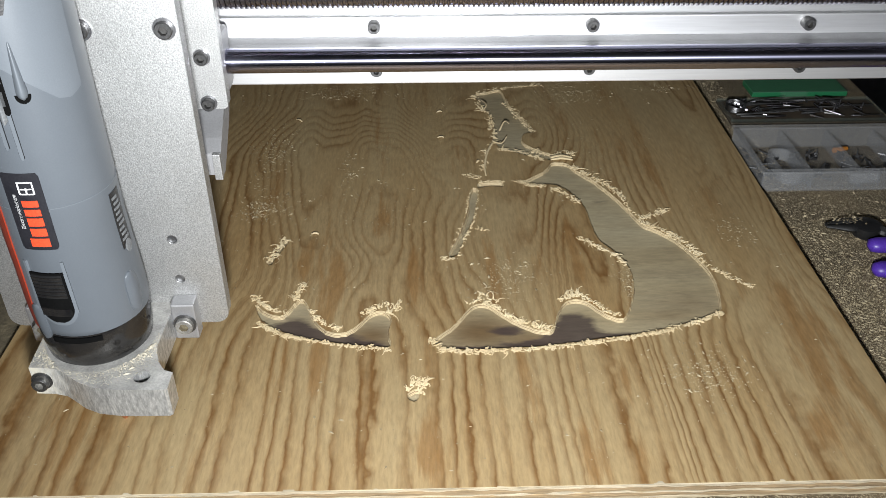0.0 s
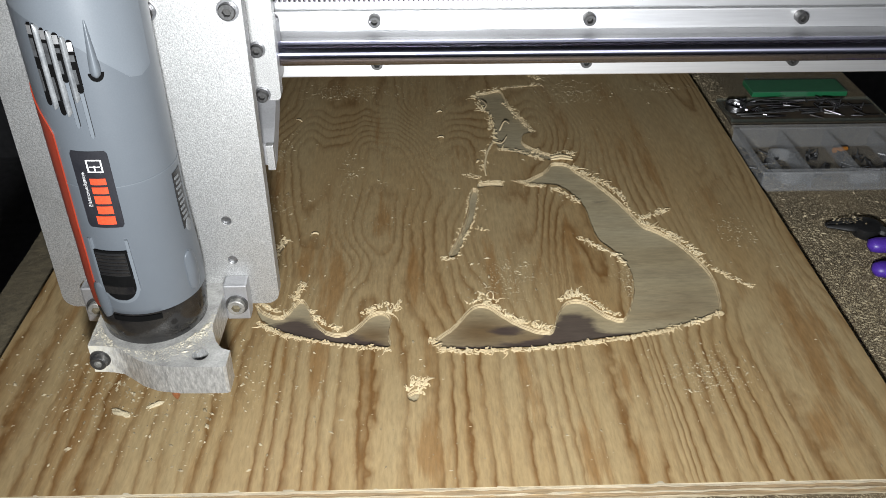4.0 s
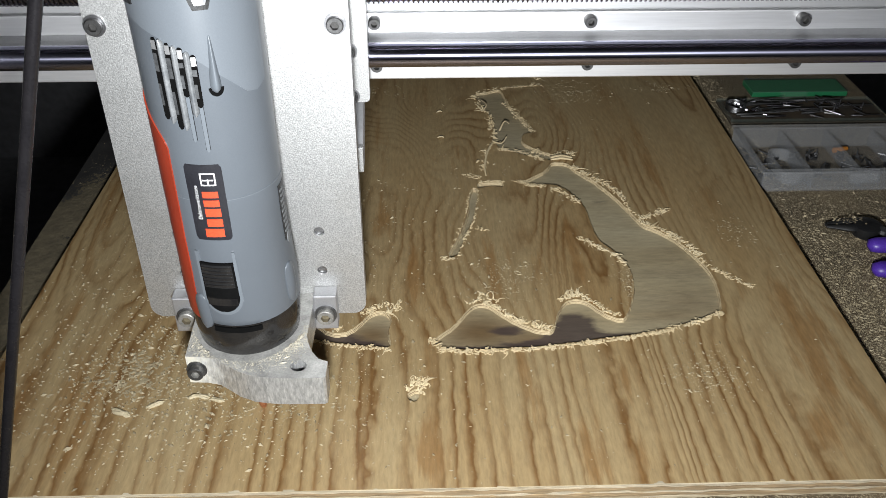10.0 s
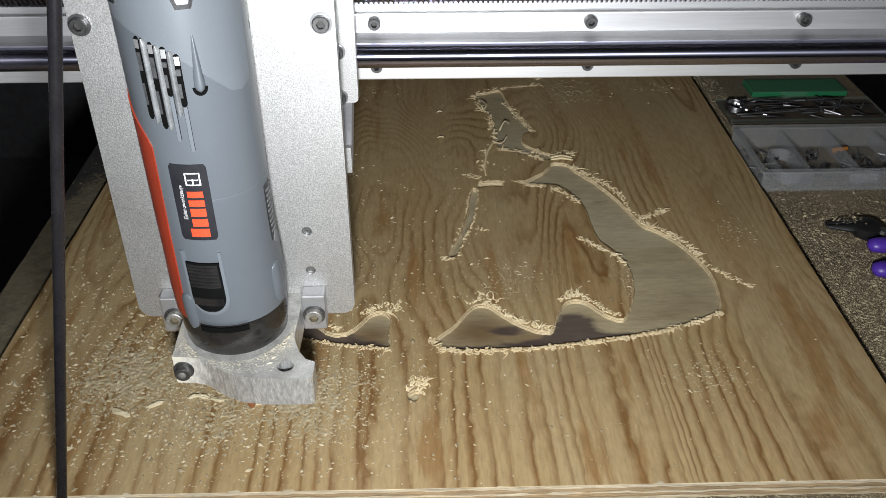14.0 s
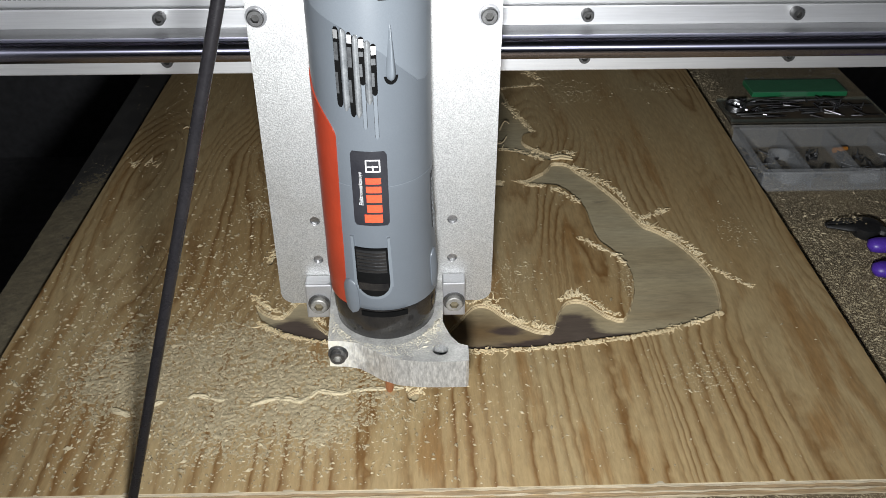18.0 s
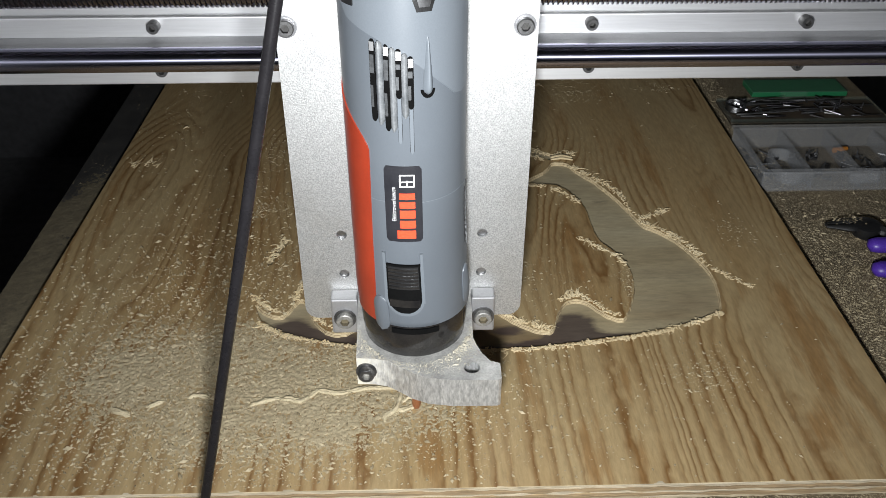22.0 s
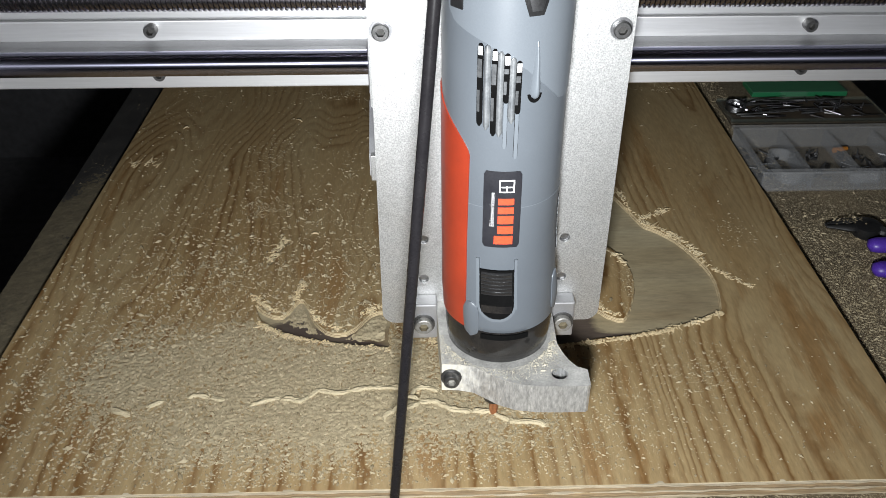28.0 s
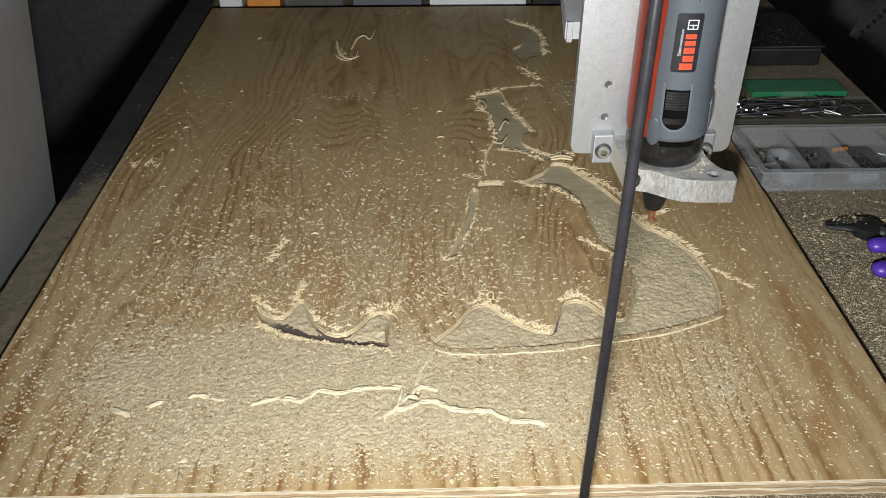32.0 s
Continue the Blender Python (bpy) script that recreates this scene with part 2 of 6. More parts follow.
GRAIN = loose_dust()
ALU = surface("brushed_aluminium", (0.76, 0.76, 0.76), (0.67, 0.67, 0.68), 20, 0.47, 0.88, bump=0.05, fine=700, stretch=(0.04, 1, 1), rough_var=0.06, grit=0.06)
CAST = surface("blasted_aluminium", (0.60, 0.60, 0.59), (0.44, 0.44, 0.435), 24, 0.52, 0.88, bump=0.42, fine=1150, dist=0.0003, rough_var=0.20, grit=0.34)
DULL = surface("dull_aluminium", (0.56, 0.56, 0.57), (0.40, 0.40, 0.41), 11, 0.6, 1.0, bump=0.06, grit=0.08)
CHROME = surface("ground_steel", (0.76, 0.75, 0.79), (0.68, 0.67, 0.73), 30, 0.16, 1.0, bump=0.03, fine=900, stretch=(1, 0.02, 0.02), rough_var=0.04, grit=0.04)
RAIL_STEEL = surface("ground_rail_steel", (0.42, 0.42, 0.54), (0.36, 0.36, 0.48), 30, 0.24, 1.0, bump=0.0, stretch=(0.05, 1, 1), rough_var=0.03, grit=0.03)
nt_ = RAIL_STEEL.node_tree
tangent = nt_.nodes.new("ShaderNodeTangent")
tangent.direction_type, tangent.axis = "RADIAL", "X"
nt_.links.new(tangent.outputs[0], nt_.nodes["Principled BSDF"].inputs["Tangent"])
nt_.nodes["Principled BSDF"].inputs["Anisotropic"].default_value = 0.88
nt_.nodes["Principled BSDF"].inputs["Anisotropic Rotation"].default_value = 0.25
SCREW = surface("oiled_screw_steel", (0.36, 0.34, 0.37), (0.19, 0.18, 0.20), 80, 0.24, 1.0, bump=0.05)
BOLT = surface("worn_dark_steel", (0.17, 0.167, 0.165), (0.075, 0.075, 0.075), 160, 0.42, 0.85, bump=0.25)
# socket grey: dust, with the hollow's shade put into the colour
SOCKET = surface("dusty_shaded_socket", (0.075, 0.072, 0.068), (0.030, 0.029, 0.028), 300, 0.6, 0.4, bump=0.3)
GREY = surface("grey_moulded_plastic", (0.108, 0.121, 0.136), (0.088, 0.099, 0.112), 9, 0.36, grit=0.05, bump=0.04, fine=1400)
PALE = surface("pale_grey_plastic", (0.138, 0.154, 0.172), (0.122, 0.137, 0.153), 9, 0.36, grit=0.05, bump=0.04, fine=1400)
RED = surface("red_plastic", (0.30, 0.034, 0.013), (0.20, 0.025, 0.011), 28, 0.40, grit=0.06, bump=0.06, fine=1200)
BLACK = surface("black_plastic", (0.010, 0.010, 0.011), (0.016, 0.016, 0.016), 60, 0.4, bump=0.2)
# near-black: the shade inside slots and gaps, put into the colour
HOLLOW_SHADE = surface("painted_hollow_shade", (0.003, 0.003, 0.003), (0.005, 0.005, 0.005), 60, 0.9, bump=0.0)
CLAMP = surface("dusty_cast_aluminium", (0.86, 0.86, 0.85), (0.40, 0.40, 0.395), 520, 0.40, 0.75, bump=0.6, fine=1100, stretch=(1, 1, 0.3), dist=0.0003, rough_var=0.12)
GLOSS_BLACK = surface("scuffed_black_plastic", (0.007, 0.007, 0.008), (0.022, 0.020, 0.018), 90, 0.2, bump=0.05)
DUSTY_BLACK = surface("dusty_black_plastic", (0.007, 0.007, 0.008), (0.022, 0.020, 0.018), 90, 0.13, bump=0.03)
HOLLOW_SHADE.node_tree.nodes["Principled BSDF"].inputs["Specular IOR Level"].default_value = 0.05
CLAMP_TOP = surface("dust_filmed_aluminium", (0.52, 0.51, 0.485), (0.28, 0.275, 0.26), 85, 0.55, 0.35, bump=0.5, fine=700, dist=0.0003)
VENT_BAR = surface("worn_bright_bar", (0.34, 0.35, 0.355), (0.17, 0.18, 0.19), 130, 0.34, 0.4, bump=0.05)
def filmed(material, axis, lo, hi, colour, scale, soft):
    """Lay a patchy film of dust over a material, thinning out from lo to hi along an axis."""
    nt = material.node_tree
    b = nt.nodes["Principled BSDF"]
    tc = nt.nodes.new("ShaderNodeTexCoord")
    sep = nt.nodes.new("ShaderNodeSeparateXYZ")
    nt.links.new(tc.outputs["Object"], sep.inputs[0])
    nz = node(nt, "ShaderNodeTexNoise", Scale=scale, Detail=5.0, Roughness=0.65)
    nt.links.new(tc.outputs["Object"], nz.inputs["Vector"])
    mr = node(nt, "ShaderNodeMapRange", From_Min=lo, From_Max=hi, To_Min=0.75, To_Max=-0.25)
    nt.links.new(sep.outputs[axis], mr.inputs["Value"])
    fac = ramp(nt, math_node(nt, "ADD", mr.outputs[0], math_node(nt, "SUBTRACT", nz.outputs["Fac"], 0.5)), [(0.5 - soft, (0, 0, 0)), (0.5 + soft, (1, 1, 1))])
    for name in ("Base Color", "Metallic", "Roughness"):
        sock = b.inputs[name]
        old = sock.links[0].from_socket if sock.links else None
        if name == "Base Color":
            nt.links.new(mixed(nt, old, colour, fac), sock)
        else:
            n = nt.nodes.new("ShaderNodeMix")
            nt.links.new(fac, n.inputs[0])
            n.inputs[2].default_value = sock.default_value
            if old:
                nt.links.new(old, n.inputs[2])
            n.inputs[3].default_value = 0.0 if name == "Metallic" else 0.9
            nt.links.new(n.outputs[0], sock)


filmed(CLAMP, 0, -0.060, 0.004, (0.56, 0.52, 0.41), 120.0, 0.30)
filmed(DUSTY_BLACK, 2, 0.060, 0.082, (0.42, 0.40, 0.35), 330.0, 0.10)
# bar metal again, darkened by the slot's shade in its colour
SLOT_METAL = surface("shaded_slot_metal", (0.16, 0.165, 0.17), (0.06, 0.062, 0.065), 200, 0.4, 0.5, bump=0.05)
LABEL = surface("black_label", (0.016, 0.016, 0.02), (0.022, 0.022, 0.026), 40, 0.35, bump=0.03)
PRINT_GREY = surface("worn_grey_print", (0.20, 0.21, 0.215), (0.12, 0.125, 0.13), 400, 0.5, bump=0.03)
INK_RED = surface("orange_red_print", (0.72, 0.07, 0.025), (0.66, 0.06, 0.02), 60, 0.5, bump=0.03)
INK_WHITE = surface("white_print", (0.8, 0.8, 0.8), (0.72, 0.72, 0.72), 60, 0.5, bump=0.03)
RUBBER = surface("black_cable_sheath", (0.008, 0.0075, 0.0085), (0.012, 0.011, 0.012), 50, 0.27, bump=0.05)
RUBBER.node_tree.nodes["Principled BSDF"].inputs["Specular IOR Level"].default_value = 0.25
COPPER = surface("coated_cutter", (0.50, 0.22, 0.10), (0.40, 0.16, 0.08), 200, 0.35, 0.6, bump=0.05)
TABLE = speckled("dusty_board", (0.165, 0.120, 0.066), (0.36, 0.30, 0.19), 1300.0, 0.45)
RAIL_DARK = surface("dark_side_rail", (0.026, 0.025, 0.025), (0.048, 0.046, 0.043), 40, 0.6, bump=0.3)
CHAIN = surface("dusty_chain_plastic", (0.060, 0.060, 0.062), (0.035, 0.035, 0.036), 90, 0.45, bump=0.2)
TRAY = surface("dirty_tray_floor", (0.085, 0.062, 0.038), (0.035, 0.028, 0.020), 40, 0.7, bump=0.3)
ROOM = surface("dark_workshop_wall", (0.19, 0.19, 0.20), (0.15, 0.15, 0.16), 2, 0.9, bump=0.1, fine=40)
# for room sides out of view, made pale to bounce fill light
BOUNCE_ROOM = surface("unseen_bounce_wall", (0.80, 0.80, 0.79), (0.74, 0.74, 0.73), 2, 0.9, bump=0.1, fine=40)
CLEAR = glassy("frosted_clear_plastic", (0.42, 0.43, 0.44), 0.3, 0.17)
CLEAR_EDGE = glassy("thick_clear_plastic", (0.42, 0.43, 0.44), 0.35, 0.22)
DUSTY_STEEL = surface("dusty_bolt_steel", (0.40, 0.39, 0.36), (0.20, 0.195, 0.185), 160, 0.55, 0.7, bump=0.3)
CLEAR2 = glassy("clear_lid", (0.40, 0.50, 0.44), 0.25, 0.05)
GREEN = surface("green_plastic", (0.020, 0.185, 0.075), (0.018, 0.155, 0.062), 30, 0.4, bump=0.1)
PURPLE = surface("purple_rubber", (0.085, 0.035, 0.36), (0.065, 0.025, 0.29), 30, 0.4, bump=0.1)
STEEL = surface("tool_steel", (0.45, 0.45, 0.46), (0.30, 0.30, 0.31), 60, 0.35, 1.0, bump=0.1)
ORANGE = surface("orange_card", (0.62, 0.24, 0.03), (0.52, 0.19, 0.025), 20, 0.6, bump=0.1)
WHITE = surface("white_card", (0.66, 0.67, 0.66), (0.58, 0.59, 0.58), 20, 0.6, bump=0.1)


# ---- mesh helpers ----
def part(name, bm, material, parent=None, label="", smooth=None):
    me = bpy.data.meshes.new(name)
    bmesh.ops.recalc_face_normals(bm, faces=bm.faces[:])
    bm.to_mesh(me)
    bm.free()
    for m in material if isinstance(material, (list, tuple)) else (material,):
        me.materials.append(m)
    if smooth is not None:
        me.shade_smooth()
        me.set_sharp_from_angle(angle=radians(smooth))
    ob = new(name, me)
    if parent is not None:
        ob.parent = parent
    return tagged(ob, label)


def thing(name, label, category, group="", kind=""):
    return tagged(new(name), label, category, group, kind)


def box(x0, x1, y0, y1, z0, z1, bevel=0.0, bm=None):
    bm = bm or bmesh.new()
    r = bmesh.ops.create_cube(bm, size=1.0)
    for v in r["verts"]:
        v.co = Vector((x0 + (v.co.x + 0.5) * (x1 - x0), y0 + (v.co.y + 0.5) * (y1 - y0), z0 + (v.co.z + 0.5) * (z1 - z0)))
    if bevel:
        es = list({e for v in r["verts"] for e in v.link_edges})
        bmesh.ops.bevel(bm, geom=es, offset=bevel, segments=2, profile=0.6, affect="EDGES")
    return bm


def rod(p0, p1, r0, r1=None, n=20, bm=None):
    """A round bar from p0 to p1."""
    bm = bm or bmesh.new()
    r1 = r0 if r1 is None else r1
    p0, p1 = Vector(p0), Vector(p1)
    q = (p1 - p0).to_track_quat("Z", "Y")
    rings = []
    for p, r in ((p0, r0), (p1, r1)):
        rings.append([bm.verts.new(p + q @ Vector((r * math.cos(2 * math.pi * i / n), r * math.sin(2 * math.pi * i / n), 0))) for i in range(n)])
    for i in range(n):
        bm.faces.new((rings[0][i], rings[0][(i + 1) % n], rings[1][(i + 1) % n], rings[1][i]))
    bm.faces.new(rings[0][::-1])
    bm.faces.new(rings[1])
    return bm


def lathe(profile, n=40, centre=(0, 0), bm=None):
    """A body turned about an upright axis; profile: (radius, height) from the foot to the top."""
    bm = bm or bmesh.new()
    rings = [[bm.verts.new((centre[0] + r * math.cos(2 * math.pi * i / n), centre[1] + r * math.sin(2 * math.pi * i / n), z)) for i in range(n)] for r, z in profile]
    for a, b in zip(rings, rings[1:]):
        for i in range(n):
            bm.faces.new((a[i], a[(i + 1) % n], b[(i + 1) % n], b[i]))
    bm.faces.new(rings[0][::-1])
    bm.faces.new(rings[-1])
    return bm


def tube(points, radius, n=6, bm=None, taper=False, flat=1.0):
    """A bar that follows points; flat < 1 makes it a ribbon."""
    bm = bm or bmesh.new()
    pts = [Vector(p) for p in points]
    rings = []
    for i, p in enumerate(pts):
        d = pts[min(i + 1, len(pts) - 1)] - pts[max(i - 1, 0)]
        q = d.to_track_quat("Z", "Y")
        r = radius * (taper(i / (len(pts) - 1)) if callable(taper) else 1 - 0.75 * i / (len(pts) - 1) if taper else 1)
        rings.append([bm.verts.new(p + q @ Vector((r * math.cos(2 * math.pi * k / n), flat * r * math.sin(2 * math.pi * k / n), 0))) for k in range(n)])
    for a, b in zip(rings, rings[1:]):
        for k in range(n):
            bm.faces.new((a[k], a[(k + 1) % n], b[(k + 1) % n], b[k]))
    bm.faces.new(rings[0][::-1])
    bm.faces.new(rings[-1])
    return bm


def smooth_line(points, step, closed=False):
    """A smooth curve through a few points, cut into even steps."""
    pts = [Vector((*p, 0)) if len(p) == 2 else Vector(p) for p in points]
    n, out = len(pts), []
    for i in range(n if closed else n - 1):
        g = (lambda k: pts[k % n]) if closed else (lambda k: pts[max(0, min(n - 1, k))])
        a, b, c, d = g(i - 1), g(i), g(i + 1), g(i + 2)
        m = max(1, int((c - b).length / step))
        for k in range(m):
            t = k / m
            out.append(0.5 * (2 * b + (c - a) * t + (2 * a - 5 * b + 4 * c - d) * t * t + (3 * b - a - 3 * c + d) * t ** 3))
    if not closed:
        out.append(pts[-1])
    return out


def inside(x, y, loop):
    hit, j = False, len(loop) - 1
    for i in range(len(loop)):
        (x1, y1), (x2, y2) = loop[i], loop[j]
        if (y1 > y) != (y2 > y) and x < (x2 - x1) * (y - y1) / (y2 - y1) + x1:
            hit = not hit
        j = i
    return hit


def inset(loop, d):
    """The loop drawn in by d; it must run counter-clockwise."""
    out, n = [], len(loop)
    for i in range(n):
        a, b = Vector(loop[i - 1]), Vector(loop[(i + 1) % n])
        t = (b - a).normalized()
        out.append((loop[i][0] - t.y * d, loop[i][1] + t.x * d))
    return out


def ccw(loop):
    s = sum(loop[i - 1][0] * loop[i][1] - loop[i][0] * loop[i - 1][1] for i in range(len(loop)))
    return loop if s > 0 else loop[::-1]


def triangles(outline, holes):
    """Triangles that fill the outline but for the holes."""
    vs, es = [], []
    for lp in (outline, *holes):
        k = len(vs)
        vs += [Vector(p) for p in lp]
        es += [(k + i, k + (i + 1) % len(lp)) for i in range(len(lp))]
    rv, _, rf, *_ = delaunay_2d_cdt(vs, es, [], 0, 1e-7)
    keep = []
    for f in rf:
        c = sum((rv[i] for i in f), Vector((0, 0))) / len(f)
        if inside(c.x, c.y, outline) and not any(inside(c.x, c.y, h) for h in holes):
            keep.append(f)
    return rv, keep


def slab(outline, holes, lo, hi, place, bevel=0.0):
    """A plate with holes through it. place(u, v, w) sets a point; w runs from lo to hi."""
    bm = bmesh.new()
    rv, keep = triangles(outline, holes)
    lower = [bm.verts.new(place(p.x, p.y, lo)) for p in rv]
    upper = [bm.verts.new(place(p.x, p.y, hi)) for p in rv]
    count = {}
    for f in keep:
        bm.faces.new([lower[i] for i in f][::-1])
        bm.faces.new([upper[i] for i in f])
        for i in range(len(f)):
            e = (f[i], f[(i + 1) % len(f)])
            count[tuple(sorted(e))] = count.get(tuple(sorted(e)), []) + [e]
    for es in count.values():
        if len(es) == 1:
            a, b = es[0]
            bm.faces.new((lower[a], lower[b], upper[b], upper[a]))
    for v in [v for v in bm.verts if not v.link_faces]:
        bm.verts.remove(v)
    return bm


def circle(cx, cy, r, n=20):
    return [(cx + r * math.cos(2 * math.pi * i / n), cy + r * math.sin(2 * math.pi * i / n)) for i in range(n)]


def rounded(x0, x1, y0, y1, r, n=5):
    out = []
    for cx, cy, a in ((x1 - r, y0 + r, -90), (x1 - r, y1 - r, 0), (x0 + r, y1 - r, 90), (x0 + r, y0 + r, 180)):
        out += [(cx + r * math.cos(radians(a + 90 * k / n)), cy + r * math.sin(radians(a + 90 * k / n))) for k in range(n + 1)]
    return out


def socket_bolt(x, y, z, r, h, parent, washer=True, material=None, filling=None, bore_shade=None):
    """A socket-head screw whose head faces the front (-y); y is the face on which it sits."""
    b = bmesh.new()
    prof = [(r, 0.0), (r, h * 0.9), (r * 0.9, h), (r * 0.58, h)]
    n, rings = 24, []
    for rr, d in prof:
        rings.append([b.verts.new((x + rr * math.cos(2 * math.pi * i / n), y - d, z + rr * math.sin(2 * math.pi * i / n))) for i in range(n)])
    # hexagon socket
    rings.append([b.verts.new((x + r * 0.55 * math.cos(2 * math.pi * (i // 4 * 4) / n), y - h, z + r * 0.55 * math.sin(2 * math.pi * (i // 4 * 4) / n))) for i in range(n)])
    rings.append([b.verts.new((v.co.x, y - h * 0.4, v.co.z)) for v in rings[-1]])
    for p, q in zip(rings, rings[1:]):
        for i in range(n):
            b.faces.new((p[i], p[(i + 1) % n], q[(i + 1) % n], q[i]))
    for f in (b.faces.new(rings[-1]), *{f for v in rings[-1] for f in v.link_faces}):
        f.material_index = 1
    bmesh.ops.remove_doubles(b, verts=b.verts[:], dist=1e-6)
    bolt = part("bolt", b, [material or BOLT, filling or SOCKET], parent, "dusty steel socket-head screw" if filling else "dark socket-head screw", smooth=40)
    # on the clamp screws a dark ring paints the shade of their bores
    if washer:
        ring = slab(circle(x, z, r * 1.3, 24), [circle(x, z, r * 0.98, 24)], y - 0.0012, y - 0.0001, lambda u, v, w: (u, w, v))
        part("washer", ring, [bore_shade or STEEL], bolt, "dark ring painted as the shaded bore" if bore_shade else "flat steel washer")
    return bolt


# ---- the workshop round the machine ----
def room_side(name, x0, x1, y0, y1, z0, z1):
    # the pale sides are unseen and added as reflectors to lift the shadows
    pale = name in ("ceiling", "wall_front", "wall_right")
    return tagged(part(name, box(x0, x1, y0, y1, z0, z1), BOUNCE_ROOM if pale else ROOM), ("pale" if pale else "dark") + " assumed unlit workshop " + name.split("_")[0], name.split("_")[0], "", "structure")


room_side("floor", -3.4, 1.8, -2.5, 2.5, -0.95, -0.90)
room_side("ceiling", -3.4, 1.8, -2.5, 2.5, 1.60, 1.65)
room_side("wall_back", -3.4, 1.8, 2.5, 2.6, -0.90, 1.60)
room_side("wall_front", -3.4, 1.8, -2.6, -2.5, -0.90, 1.60)
room_side("wall_left", -3.5, -3.4, -2.5, 2.5, -0.90, 1.60)
room_side("wall_right", 1.8, 1.9, -2.5, 2.5, -0.90, 1.60)

TZ = -0.0130  # top of the machine's bed

bed = thing("machine_bed", "brown fibreboard machine bed strewn with sawdust", "table")
part("bed_top", box(-0.3120, 0.552, 0.20, 1.40, TZ - 0.018, TZ, 0.0015), [TABLE], bed)
part("side_rail", box(-0.3525, -0.3124, 0.20, 1.40, TZ - 0.018, TZ, 0.0015), [RAIL_DARK], bed, "dark dusty side rail of the bed")
part("bed_rail", box(-0.350, -0.310, 0.20, 1.40, TZ - 0.098, TZ - 0.018, 0.002), [DULL], bed, "dull aluminium profile under the bed")
part("bed_rail", box(0.522, 0.562, 0.20, 1.40, TZ - 0.098, TZ - 0.018, 0.002), [DULL], bed, "dull aluminium profile under the bed")
for px_, py_ in ((-0.332, 0.23), (-0.332, 1.37), (0.542, 0.23), (0.542, 1.37)):
    part("leg", box(px_ - 0.02, px_ + 0.02, py_ - 0.02, py_ + 0.02, -0.90, TZ - 0.098, 0.002), [DULL], bed)


# ---- plywood sheet with its carved recesses ----
DEPTH = 0.0036
SHEET = [(-0.3133, 0.3640), (0.3324, 0.3618), (0.3440, 1.2670), (-0.3004, 1.2670)]
SAIL = [(0.0101, 0.5015), (0.0236, 0.4953), (0.0449, 0.4940), (0.0663, 0.4947), (0.0878, 0.4960), (0.1097, 0.4987), (0.1319, 0.5027), (0.1543, 0.5060), (0.1773, 0.5108), (0.2010, 0.5176), (0.2210, 0.5254), (0.2383, 0.5335), (0.2433, 0.5458), (0.2468, 0.5670), (0.2467, 0.5862), (0.2424, 0.6054), (0.2354, 0.6256), (0.2267, 0.6412), (0.2156, 0.6545), (0.2058, 0.6643), (0.1999, 0.6831), (0.1922, 0.7058), (0.1835, 0.7263), (0.1737, 0.7466), (0.1608, 0.7653), (0.1538, 0.7798), (0.1390, 0.7826), (0.1336, 0.7745), (0.1254, 0.7627), (0.1106, 0.7500), (0.1032, 0.7438), (0.1162, 0.7380), (0.1366, 0.7364), (0.1516, 0.7143), (0.1576, 0.6913), (0.1585, 0.6656), (0.1610, 0.6394), (0.1714, 0.6195), (0.1778, 0.6022), (0.1791, 0.5808), (0.1752, 0.5605), (0.1677, 0.5406), (0.1606, 0.5279), (0.1511, 0.5303), (0.1415, 0.5413), (0.1339, 0.5504), (0.1246, 0.5529), (0.1161, 0.5479), (0.1084, 0.5329), (0.1025, 0.5156)]
WAVES = [(0.1025, 0.5156), (0.0944, 0.5145), (0.0840, 0.5196), (0.0730, 0.5282), (0.0636, 0.5385), (0.0553, 0.5474), (0.0472, 0.5491), (0.0396, 0.5435), (0.0322, 0.5322), (0.0251, 0.5213), (0.0183, 0.5146), (0.0120, 0.5081)]
HULL = [(-0.1320, 0.5520), (-0.1250, 0.5339), (-0.1110, 0.5210), (-0.0971, 0.5139), (-0.0793, 0.5074), (-0.0619, 0.5036), (-0.0403, 0.5004), (-0.0232, 0.4992), (-0.0244, 0.5145), (-0.0225, 0.5310), (-0.0267, 0.5403), (-0.0344, 0.5420), (-0.0418, 0.5358), (-0.0492, 0.5248), (-0.0575, 0.5168), (-0.0653, 0.5157), (-0.0729, 0.5193), (-0.0797, 0.5270), (-0.0851, 0.5377), (-0.0900, 0.5516), (-0.0948, 0.5591), (-0.0996, 0.5570), (-0.1039, 0.5469), (-0.1088, 0.5391), (-0.1145, 0.5385), (-0.1228, 0.5438)]
STROKE = [(0.0513, 0.7299), (0.0585, 0.7297), (0.0551, 0.7023), (0.0510, 0.6783), (0.0452, 0.6593), (0.0389, 0.6373), (0.0330, 0.6181), (0.0260, 0.6158), (0.0274, 0.6252), (0.0341, 0.6429), (0.0408, 0.6651), (0.0464, 0.6904)]
SHOULDER = [(0.0689, 0.9517), (0.0843, 0.9594), (0.0996, 0.9639), (0.1051, 0.9349), (0.1105, 0.9086), (0.1205, 0.8805), (0.1277, 0.8550), (0.1154, 0.8458), (0.1139, 0.8259), (0.1300, 0.8088), (0.1449, 0.7959), (0.1363, 0.7887), (0.1184, 0.7966), (0.0988, 0.8083), (0.0860, 0.8189), (0.0833, 0.8453), (0.0852, 0.8843), (0.0801, 0.9019), (0.0740, 0.9263)]
